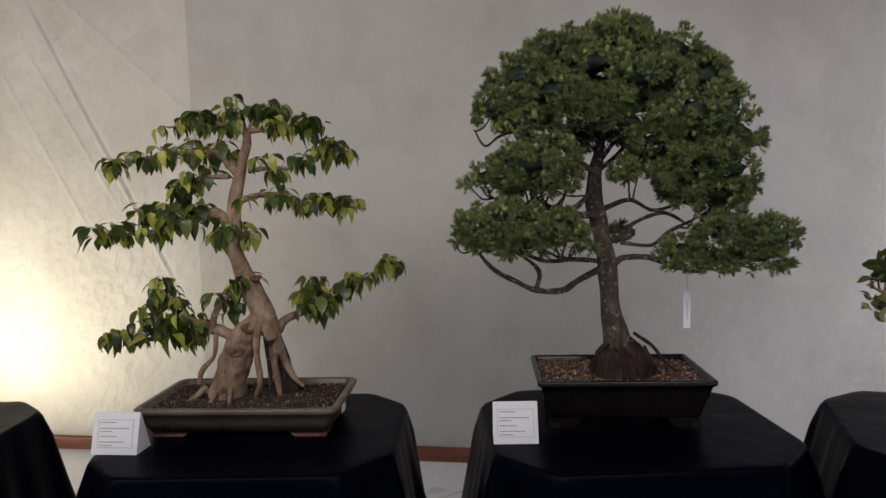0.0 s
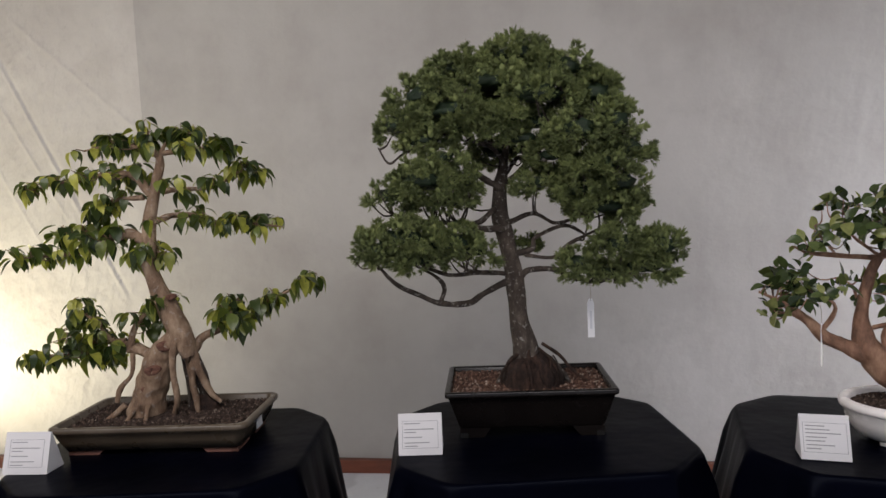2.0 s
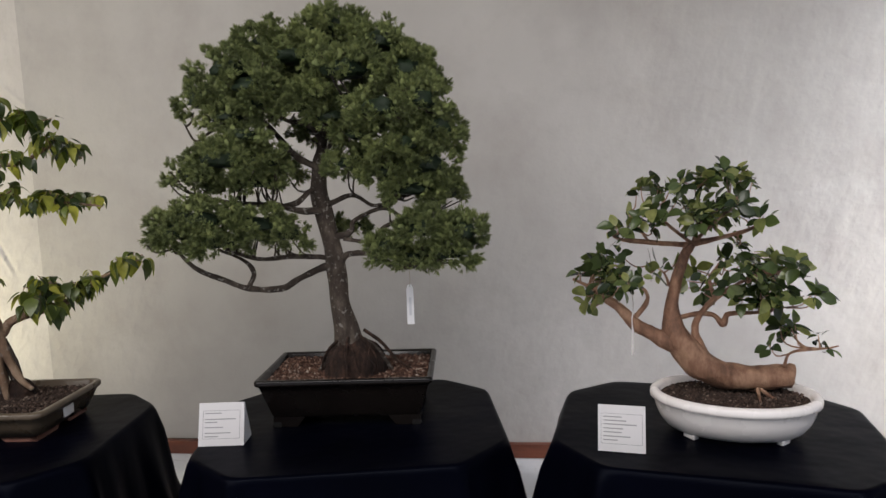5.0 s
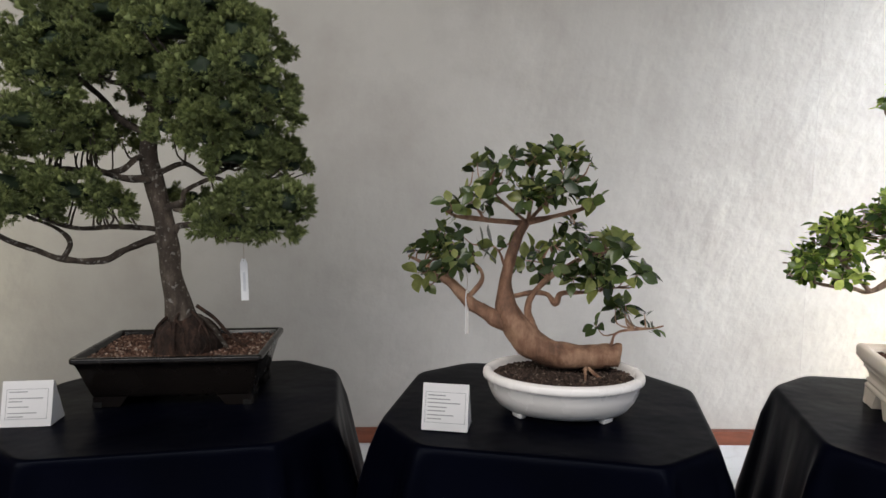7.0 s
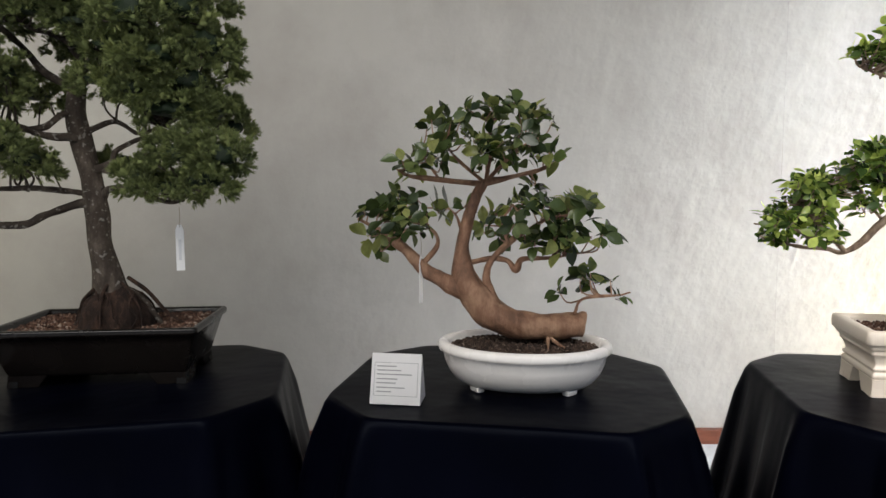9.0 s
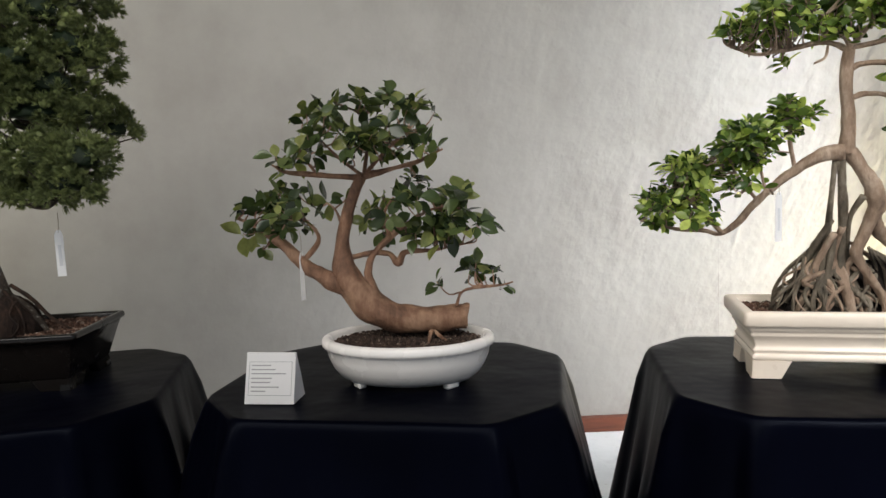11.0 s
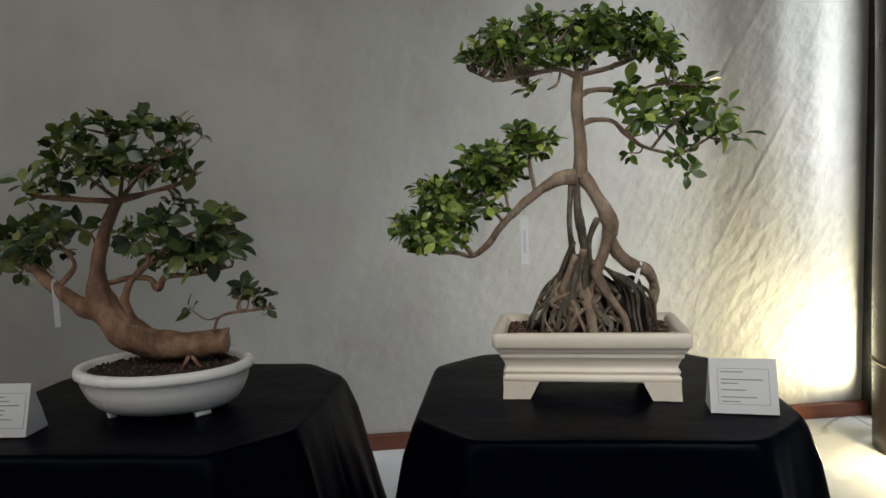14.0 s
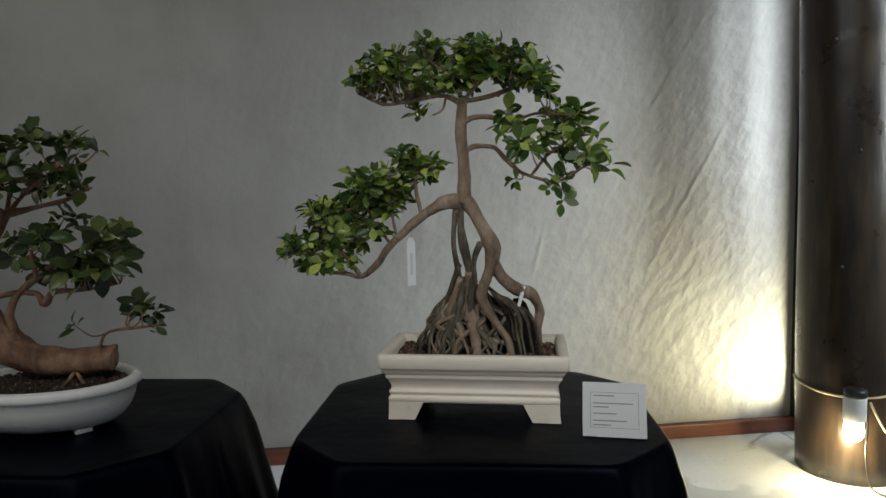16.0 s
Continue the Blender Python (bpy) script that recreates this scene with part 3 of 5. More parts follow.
def oval_pot():
    hw, hd = 0.218, 0.158
    pot = thing("bonsai_pot", pose(2.005, 1.525, TOP, 0, 0, -9), "oval white glazed bonsai bowl on black cloth", "pot", "bonsai pots")
    part("body", lofted([(0.010, -0.070), (0.013, -0.058), (0.025, -0.042), (0.045, -0.027), (0.07, -0.016), (0.092, -0.011), (0.096, -0.007), (0.099, -0.001), (0.106, 0.0), (0.114, -0.001), (0.119, -0.005), (0.121, -0.013), (0.119, -0.021), (0.112, -0.026), (0.08, -0.028)], hw, hd, 0.02, True), WHITE_GLAZE, pot)
    for a in (40, 140, 220, 320):
        x, y = (hw - 0.07) * math.cos(radians(a)), (hd - 0.07) * math.sin(radians(a))
        part("foot", box(0.038, 0.020, 0.013, (0, 0, 0.0065), 0.004), WHITE_GLAZE, pot, m=pose(x, y, 0, 0, 0, a + 90))
    soil_bed(pot, hw - 0.027, hd - 0.027, 0.100, SOIL_DARK, 3, True)
    gravel(pot, hw - 0.034, hd - 0.034, 0.104, 1700, GRIT_DARK, 3, (0.0025, 0.006), True)


def cream_pot():
    hw, hd = 0.229, 0.128
    pot = thing("bonsai_pot", pose(3.056, 1.469, TOP, 0, 0, -14.5), "rectangular cream glazed bonsai pot with moulded bands and bracket feet", "pot", "bonsai pots")
    part("body", lofted([(0.040, -0.050), (0.041, -0.026), (0.046, -0.023), (0.054, -0.022), (0.058, -0.026), (0.061, -0.029), (0.065, -0.024), (0.070, -0.024), (0.074, -0.029), (0.082, -0.029), (0.098, -0.023), (0.102, -0.019), (0.107, -0.016), (0.112, -0.018), (0.115, -0.014), (0.121, -0.009), (0.126, -0.008), (0.129, -0.003), (0.133, 0.0), (0.152, 0.001), (0.160, 0.0), (0.164, -0.003), (0.165, -0.009), (0.163, -0.022), (0.155, -0.027), (0.12, -0.029)], hw, hd, 0.012), CREAM_GLAZE, pot)
    for sx in (-1, 1):
        for sy in (-1, 1):
            corner_foot(sx, sy, hw - 0.025, hd - 0.025, 0.066, 0.043, CREAM_GLAZE, pot, 0.004)
    soil_bed(pot, hw - 0.029, hd - 0.029, 0.143, SOIL_RED, 4)
    gravel(pot, hw - 0.036, hd - 0.036, 0.147, 1700, GRIT_RED, 4)


ficus_pot()
pine_pot()
oval_pot()
cream_pot()

# ---- folded name cards ----


def name_card(m, rows, framed, w=0.138):
    """A tent of folded card with unreadable print as bars."""
    h, lean, th = 0.113, 0.034, 0.0016
    card = thing("name_card", m, "folded white card with small grey print on black cloth", "card", "name cards")
    for name, y0, y1 in (("front", 0.0, lean), ("back", 0.074, lean + th)):
        verts = []
        for x in (-w / 2, w / 2):
            verts += [(x, y0, 0.0), (x, y1, h), (x, y1 + (th), h), (x, y0 + th, 0.0)]
        part(name, (verts, [], [(0, 1, 5, 4), (1, 2, 6, 5), (2, 3, 7, 6), (3, 0, 4, 7), (0, 3, 2, 1), (4, 5, 6, 7)]), PAPER, card, smooth=False)
    for x in (-w / 2 + 0.0005, w / 2 - 0.0005):
        ends = [(x + dx, y, z) for dx in (-0.0004, 0.0004) for y, z in ((0.001, 0.0), (0.072, 0.0), (0.060, h * 0.45), (lean + 0.001, h - 0.001))]
        part("end_flap", (ends, [], [(0, 1, 2, 3), (7, 6, 5, 4), (0, 4, 5, 1), (1, 5, 6, 2), (2, 6, 7, 3), (3, 7, 4, 0)]), PAPER, card, smooth=False)
    tilt = math.degrees(math.atan2(lean, h))
    slope = math.hypot(lean, h)
    face = pose(0, -0.0006, 0, -tilt, 0, 0)

    def bar(x0, x1, v, t):
        part("print_line", box(x1 - x0, 0.0006, t, ((x0 + x1) / 2, 0, v * slope)), INK, card, smooth=False, m=face)

    for v, x1 in rows:
        bar(-0.046, x1, v, 0.0026)
    if framed:
        bar(-0.052, 0.052, 0.82, 0.0009)
        bar(-0.052, 0.052, 0.17, 0.0009)
        for x in (-0.052, 0.052):
            part("print_line", box(0.0009, 0.0006, 0.65 * slope, (x, 0, 0.495 * slope)), INK, card, smooth=False, m=face)
    return card


WIDE = ((0.76, 0.0), (0.62, 0.040), (0.55, -0.012), (0.43, 0.005), (0.30, 0.026), (0.22, -0.008))
name_card(pose(-0.543, 1.226, TOP, 0, 0, 3), WIDE, True)
name_card(pose(0.590, 1.397, TOP, 0, 0, 6), WIDE, True, 0.128)
name_card(pose(1.684, 1.387, TOP, 0, 0, -9), ((0.75, 0.0), (0.67, 0.012), (0.59, 0.038), (0.50, 0.004), (0.42, 0.0), (0.33, 0.022), (0.25, -0.01)), True, 0.120)
name_card(pose(3.322, 1.212, TOP, 0, 0, -18), WIDE, True)

# ---- trees ----


class Tree:
    """Keeps the limbs of the tree that is growing, for twigs and leaves."""

    def __init__(self, thing_ob, seed):
        self.ob, self.rng, self.count = thing_ob, np.random.default_rng(seed), 0
        self.branches = []


def grow(tree, name, pts, bark, label="", sides=10):
    """A limb through points of (x, depth, z, radius)."""
    rng = tree.rng
    wobble = 0.005 if name == "branch" else 0.0
    path = smooth_path([(x, y + rng.normal() * wobble, z, r) for x, y, z, r in pts], 12 if name.startswith("trunk") else 8)
    tree.count += 1
    v, f = tube(path, 20 if name.startswith("trunk") else sides, 0.07 if name.startswith("trunk") else 0.13 if name != "branch" else 0.16, tree.count)
    part(name, joined([(v, f)]), bark, tree.ob, label)
    if name == "branch":
        tree.branches.append(path)
    return path


def leaf_shape(length, width, fold, droop, tip=1.6, round_off=0.8, peak=0.8):
    """A blade along +Y with a raised fold, a curved midrib and a pointed tip."""
    verts, faces = [], []
    rows = 6
    for i in range(rows + 1):
        t = i / rows
        w = width / 2 * math.sin(math.pi * t ** peak) ** round_off * (1 - 0.25 * t ** tip) if 0 < i < rows else 0.0004
        y, z = length * (0.12 + 0.88 * t), -droop * length * t * t
        verts += [(-w, y, z + fold * w), (0, y, z), (w, y, z + fold * w)]
    for i in range(rows):
        a = 3 * i
        faces += [(a, a + 1, a + 4, a + 3), (a + 1, a + 2, a + 5, a + 4)]
    verts += [(-0.0008, 0, 0), (0.0008, 0, 0)]
    k = len(verts)
    faces.append((k - 2, k - 1, 2, 0))
    return verts, faces


def hang_leaves(tree, places, shapes, single, many, limit=300):
    """Leaves at (position, direction, normal, size): the foremost as parts, the rest joined."""
    places.sort(key=lambda p: p[0][1])
    meshes = []
    for v, f in shapes:
        me = bpy.data.meshes.new("leaf")
        me.from_pydata(v, [], f)
        me.polygons.foreach_set("use_smooth", [True] * len(f))
        me.materials.append(single)
        meshes.append(me)
    pieces = []
    for i, (p, d, n, s) in enumerate(places):
        d = d / np.linalg.norm(d)
        x = np.cross(d, n)
        x /= np.linalg.norm(x) + 1e-9
        n = np.cross(x, d)
        k = i % len(shapes)
        if i < limit:
            ob = new("leaf", meshes[k])
            ob.parent = tree.ob
            m = Matrix(((x[0], d[0], n[0], p[0]), (x[1], d[1], n[1], p[1]), (x[2], d[2], n[2], p[2]), (0, 0, 0, 1)))
            ob.matrix_basis = m @ Matrix.Diagonal((s, s, s, 1))
        else:
            v = np.array(shapes[k][0]) * s
            w = p + v[:, :1] * x + v[:, 1:2] * d + v[:, 2:3] * n
            pieces.append(([tuple(map(float, q)) for q in w], shapes[k][1]))
    if pieces:
        ob = part("foliage", joined(pieces), many, tree.ob, "further leaves of the crown")
        ob["kind"] = "stuff"


def twigs_to(tree, targets, bark, radius=0.0016):
    """Thin twigs from the nearest limb to points in the crown, in one mesh."""
    nodes = np.array([p for b in tree.branches for p in b[len(b) // 4:]])
    pieces = []
    for j, q in enumerate(targets):
        cost = np.linalg.norm((nodes[:, :3] - q) * (1, 1, 1), axis=1) + 0.5 * np.maximum(0, nodes[:, 2] - q[2])
        a = nodes[np.argmin(cost)][:3]
        mid = (a + q) / 2 + tree.rng.normal(size=3) * 0.008 + (0, 0, -0.1 * np.linalg.norm(q - a))
        pieces.append(tube(smooth_path([(*a, radius * 1.5), (*mid, radius * 1.2), (*q, radius * 0.7)], 3), 5, 0.1, j, False))
    ob = part("twig_mass", joined(pieces), bark, tree.ob, "fine bare twigs")
    ob["kind"] = "stuff"


def mound(tree, at, hw, hd, h, material, seed, name, label, point=1.0):
    verts, faces, n, m = [], [], 40, 14
    for j in range(m + 1):
        t = j / m
        for k in range(n):
            a = 6.28319 * k / n
            r = math.cos(t * math.pi / 2) ** point
            q = 1 + 0.20 * noise.noise((math.cos(a) * 2.2 + seed, math.sin(a) * 2.2, t * 3)) + 0.09 * noise.noise((math.cos(a) * 7, math.sin(a) * 7 + seed, t * 8))
            verts.append((at[0] + hw * r * q * math.cos(a), at[1] + hd * r * q * math.sin(a), at[2] - 0.01 + h * math.sin(t * math.pi / 2) * (1 + 0.08 * noise.noise((a, t * 4, seed)))))
    faces = [(j * n + k, j * n + (k + 1) % n, (j + 1) * n + (k + 1) % n, (j + 1) * n + k) for j in range(m) for k in range(n)]
    part(name, (verts, [], faces), material, tree.ob, label)


def plant_tag(at, length, width, turn, hang, label):
    """A white plastic strip with a pointed end on a thin wire."""
    tag = thing("plant_tag", pose(*at, 0, 0, turn), label, "plant tag", "plant tags")
    w, t = width / 2, 0.0012
    prof = [(-w, -length), (w, -length), (w, -0.014), (w * 0.45, 0), (-w * 0.45, 0), (-w, -0.014)]
    verts = [(x, y, z) for y in (-t / 2, t / 2) for x, z in prof]
    faces = [tuple(range(6)), tuple(range(11, 5, -1))] + [(k, k + 6, (k + 1) % 6 + 6, (k + 1) % 6) for k in range(6)]
    part("strip", (verts, [], faces), PLASTIC, tag, smooth=False)
    part("wire", joined([tube(smooth_path([(0, 0, -0.008, 0.0009), (0.002, 0, hang * 0.5, 0.0009), (0, 0.004, hang, 0.0009)], 3), 5, 0, 1)]), STRING, tag, "thin hanging wire")
    if width > 0.018:
        part("print_line", box(width * 0.35, 0.0006, length * 0.45, (0, -t / 2 - 0.0003, -length * 0.55)), shader("faded_print", (0.6, 0.6, 0.62), 0.7)[0], tag, smooth=False)
    return tag


def ficus():
    ob = thing("bonsai_tree", pose(-0.22, 1.53, 0.93), "leaning ficus bonsai with drooping pointed leaves over exposed roots", "bonsai tree", "bonsai trees")
    tree, bark = Tree(ob, 11), BARK_FICUS
    grow(tree, "trunk", [(.036, .000, .195, .0211), (.020, .000, .250, .0352), (-.012, .000, .328, .0361), (-.047, .000, .403, .0290), (-.079, .000, .496, .0231), (-.072, .000, .560, .0238), (-.069, .000, .624, .0207), (-.037, .000, .749, .0167), (-.016, .000, .820, .0132), (-.018, .000, .860, .0106)], bark)
    grow(tree, "trunk_foot", [(.025, .000, .268, .0380), (-.030, .000, .232, .0400), (-.062, .000, .195, .0430), (-.086, .000, .140, .0520), (-.104, .000, .090, .0500), (-.118, .000, .045, .0560), (-.130, .000, -.013, .0600)], bark)
    grow(tree, "root", [(.007, -.030, .253, .0120), (-.004, -.034, .161, .0095), (.003, -.030, .067, .0100), (-.028, -.007, -.002, .0082)], bark)
    grow(tree, "root", [(.040, .010, .229, .0160), (.064, .016, .133, .0112), (.092, .023, .069, .0097), (.121, .030, .035, .0064)], bark)
    grow(tree, "root", [(.046, .013, .222, .0150), (.036, .010, .121, .0105), (.045, .009, .055, .0095), (.048, .012, -.003, .0082)], bark)
    grow(tree, "root", [(.020, .020, .216, .0130), (.026, .030, .105, .0110), (.040, .030, .010, .0100)], bark)
    grow(tree, "root", [(-.136, -.034, .217, .0082), (-.146, -.036, .149, .0066), (-.185, -.046, .100, .0083), (-.195, -.049, .060, .0067)], bark)
    grow(tree, "branch", [(-.082, .000, .195, .0203), (-.150, .000, .222, .0193), (-.205, .000, .238, .0117), (-.243, .000, .197, .0079), (-.334, .000, .212, .0067), (-.440, .000, .204, .0056), (-.555, .000, .190, .0029)], bark)
    grow(tree, "branch", [(-.167, .000, .215, .0129), (-.144, .000, .294, .0090), (-.100, .000, .339, .0076), (-.048, .000, .375, .0037)], bark)
    grow(tree, "branch", [(-.184, .000, .249, .0104), (-.269, .000, .249, .0079), (-.330, .000, .259, .0067), (-.421, .000, .283, .0027)], bark)
    grow(tree, "branch", [(-.236, .000, .250, .0066), (-.288, .000, .315, .0053), (-.361, .000, .364, .0027)], bark)
    grow(tree, "branch", [(.041, .024, .214, .0149), (.072, .042, .253, .0137), (.131, .076, .274, .0112), (.211, .122, .302, .0087), (.241, .140, .341, .0074), (.304, .176, .373, .0050), (.391, .227, .415, .0025)], bark)
    grow(tree, "branch", [(.147, .085, .281, .0050), (.134, .078, .330, .0037), (.175, .101, .373, .0025)], bark)
    grow(tree, "branch", [(-.078, .000, .566, .0162), (-.128, .000, .599, .0151), (-.199, .000, .592, .0128), (-.261, .000, .567, .0091), (-.345, .000, .543, .0080), (-.440, .000, .538, .0055), (-.515, .000, .530, .0028)], bark)
    grow(tree, "branch", [(-.199, .000, .592, .0090), (-.298, .000, .615, .0066), (-.391, .000, .600, .0027)], bark)
    grow(tree, "branch", [(-.056, .000, .633, .0111), (.003, .002, .654, .0086), (.069, .040, .650, .0086), (.120, .070, .623, .0061), (.212, .123, .617, .0049), (.311, .180, .598, .0025)], bark)
    grow(tree, "branch", [(-.049, .000, .723, .0136), (-.094, .000, .770, .0113), (-.132, .000, .794, .0101), (-.221, .000, .795, .0077), (-.343, .000, .783, .0067), (-.448, .000, .760, .0041), (-.513, .000, .732, .0028)], bark)
    grow(tree, "branch", [(-.079, .000, .715, .0087), (-.188, .000, .711, .0064), (-.262, .000, .669, .0026)], bark)
    grow(tree, "branch", [(-.019, .000, .734, .0111), (.052, .030, .737, .0073), (.127, .074, .743, .0061), (.206, .119, .793, .0049), (.268, .155, .753, .0025)], bark)
    grow(tree, "branch", [(-.019, .000, .847, .0099), (-.076, .000, .874, .0075), (-.173, .000, .887, .0064), (-.278, .000, .875, .0026)], bark)
    grow(tree, "branch", [(-.019, .000, .853, .0099), (.044, .026, .858, .0074), (.104, .060, .869, .0049), (.171, .099, .862, .0025)], bark)
    grow(tree, "branch", [(-.019, .000, .853, .0074), (-.039, .000, .893, .0050), (-.055, .000, .934, .0025)], bark)
    grow(tree, "branch", [(-.009, .000, .856, .0062), (.018, .010, .905, .0049), (.065, .038, .918, .0025)], bark)
    grow(tree, "branch", [(-.079, .000, .551, .0050), (-.103, .000, .541, .0038), (-.135, .000, .520, .0025)], bark)
    grow(tree, "branch", [(-.067, .000, .551, .0050), (-.044, .000, .539, .0037), (-.022, .000, .520, .0025)], bark)
    for x, y, ang, ln, r in ((-.13, -.04, 250, .06, .010), (-.09, -.045, 285, .055, .009), (-.18, -.03, 215, .07, .011), (-.17, .02, 170, .06, .010)):
        ux, uy = math.cos(radians(ang)), math.sin(radians(ang))
        grow(tree, "root", [(x, y, .045, r), (x + ux * ln * .45, y + uy * ln * .45, .020, r * .8), (x + ux * ln, y + uy * ln, -.004, r * .5)], bark)
    for k in range(9):
        x0, x1 = tree.rng.uniform(.0, .06), tree.rng.uniform(-.02, .11)
        grow(tree, "root", [(x0, .02, .20, .006), (0.5 * (x0 + x1) + .008 * tree.rng.normal(), .035, .11, .007), (x1, .04 + .02 * tree.rng.random(), -.005, .006)], BARK_PINE)
    mound(tree, (.055, .05, .0), .06, .04, .075, MOUND_DARK, 5, "root_mound", "dark matted roots under the trunk")
    for at, r, lean in (((-0.066, -0.048, 0.162), 0.025, 82), ((-0.020, -0.040, 0.240), 0.027, 82), ((0.004, -0.029, 0.395), 0.015, 86), ((-0.092, -0.045, 0.100), 0.018, 86)):
        part("knot", joined([tube(np.array([(0, 0, z, q * r) for z, q in ((-0.02, 1.0), (0.0, 0.95), (0.002, 0.75), (0.0005, 0.4))]), 18, 0.12, 4)]), SCAR, ob, "reddish brown pruning scar", m=pose(*at, lean, 0, 20) @ Matrix.Diagonal((1.1, 0.7, 1, 1)))
    rng, places = tree.rng, []
    for path in tree.branches:
        length = np.linalg.norm(np.diff(path[:, :3], axis=0), axis=1).sum()
        deep = 0.028 + 0.03 * (length > 0.2)
        for _ in range(4 + int(length / 0.0150)):
            t = rng.uniform(0.18, 1.0) ** 0.75
            node = path[int(t * (len(path) - 1))][:3] + np.array([rng.normal() * 0.014, rng.normal() * deep, rng.uniform(-0.004, 0.044)])
            a0, size = rng.uniform(0, 6.28), rng.uniform(0.72, 1.15)
            for j in range(rng.integers(3, 6)):
                a = a0 + j * 2.2 + rng.normal() * 0.35
                d = np.array([math.cos(a) * 0.8, math.sin(a) * 0.8, rng.uniform(-1.3, 0.05)])
                n = np.array([math.cos(a) * 0.75, math.sin(a) * 0.75, 0.8]) + rng.normal(size=3) * 0.2
                places.append((node + d * 0.006, d, n, size * rng.uniform(0.75, 1.08)))
    twigs_to(tree, [p[0] for p in places[::4]], bark, 0.0015)
    shapes = [leaf_shape(0.060, 0.036, f, d) for f, d in ((0.25, 0.40), (0.4, 0.6), (0.15, 0.28))]
    tones = (0.022, 0.036, 0.010), (0.110, 0.138, 0.028), (0.40, 0.38, 0.065)
    hang_leaves(tree, places, shapes, leaf_material("ficus_leaf", *tones, True), leaf_material("ficus_leaf_mass", *tones, False))


ficus()


def needle_pad(tree, at, radii, material, core, seed):
    """A cushion of fine scale foliage: rounded clumps of many short sprays over a core coloured as inner shade."""
    rng = np.random.default_rng(seed)
    at, radii, tufts, blades = np.array(at), np.array(radii), 22, 13
    count = 8 + int(radii[0] * (radii[1] + 2 * radii[2]) * 2000)
    n = rng.normal(size=(count * 2, 3))
    n /= np.linalg.norm(n, axis=1)[:, None]
    n = n[n[:, 2] > -0.62][:count]
    count = len(n)
    lump = np.array([1 + 0.22 * noise.noise((q[0] * 2.3 + seed, q[1] * 2.3, q[2] * 2.3)) + 0.16 * noise.noise((q[0] * 6 + seed, q[1] * 6, q[2] * 6)) for q in n])[:, None]
    p = at + radii * n * lump * rng.uniform(0.72, 0.95, (count, 1))
    out = n / radii
    out = out / np.linalg.norm(out, axis=1)[:, None] * 0.8 + (0, 0, 0.45)
    out /= np.linalg.norm(out, axis=1)[:, None]
    size = rng.uniform(0.55, 1.35, (count, 1, 1))
    # a small rounded cushion for each clump, drawn out along the shoot
    ball = bmesh.new()
    bmesh.ops.create_icosphere(ball, subdivisions=2, radius=1.0)
    ball.verts.ensure_lookup_table()
    unit, tri = np.array([v.co[:] for v in ball.verts]), np.array([[v.index for v in f.verts] for f in ball.faces])
    ball.free()
    rough = rng.uniform(0.55, 1.25, (count, len(unit), 1))
    along = (unit @ out.T).T[:, :, None]
    cushions = p[:, None, :] + size * 0.0085 * rough * (unit[None] + 0.35 * along * out[:, None, :])
    around = (tri[None] + (np.arange(count) * len(unit))[:, None, None]).reshape(-1, 3)
    u = out[:, None, :] + rng.normal(size=(count, tufts, 3)) * 0.75
    u /= np.linalg.norm(u, axis=2)[:, :, None]
    base = p[:, None, :] + u * size * rng.uniform(0.004, 0.017, (count, tufts, 1))
    d = u[:, :, None, :] + 0.25 * out[:, None, None, :] + rng.normal(size=(count, tufts, blades, 3)) * 0.27
    d /= np.linalg.norm(d, axis=3)[..., None]
    s = np.cross(d, rng.normal(size=d.shape))
    s *= 0.0008 * size[..., None] / (np.linalg.norm(s, axis=3)[..., None] + 1e-9)
    ln = rng.uniform(0.008, 0.018, (count, tufts, blades, 1)) * size[..., None]
    foot = base[:, :, None, :]
    kite = np.stack([foot + d * ln * 0.55 - s, foot + d * ln, foot + d * ln * 0.55 + s], 3).reshape(count * tufts, blades * 3, 3)
    verts = np.concatenate([base.reshape(-1, 1, 3), kite], 1).reshape(-1, 3)
    step = 1 + 3 * blades
    first = (np.arange(count * tufts) * step)[:, None]
    k = 1 + 3 * np.arange(blades)[None, :]
    faces = np.stack([first + 0 * k, first + k, first + k + 1, first + k + 2], 2).reshape(-1, 4)
    verts = np.concatenate([verts, cushions.reshape(-1, 3)])
    faces = faces.tolist() + (around + count * tufts * step).tolist()
    ob = part("foliage_pad", (verts.tolist(), [], faces), material, tree.ob, smooth=True)
    ob["kind"] = "stuff"
    # added dark core whose colour paints the shade inside the pad
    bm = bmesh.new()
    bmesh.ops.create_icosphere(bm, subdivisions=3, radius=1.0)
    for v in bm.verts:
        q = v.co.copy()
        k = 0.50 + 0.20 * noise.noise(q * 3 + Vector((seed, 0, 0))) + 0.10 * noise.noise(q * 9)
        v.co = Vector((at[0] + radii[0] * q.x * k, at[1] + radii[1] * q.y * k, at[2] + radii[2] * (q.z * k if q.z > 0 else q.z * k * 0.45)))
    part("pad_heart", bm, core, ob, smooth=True)


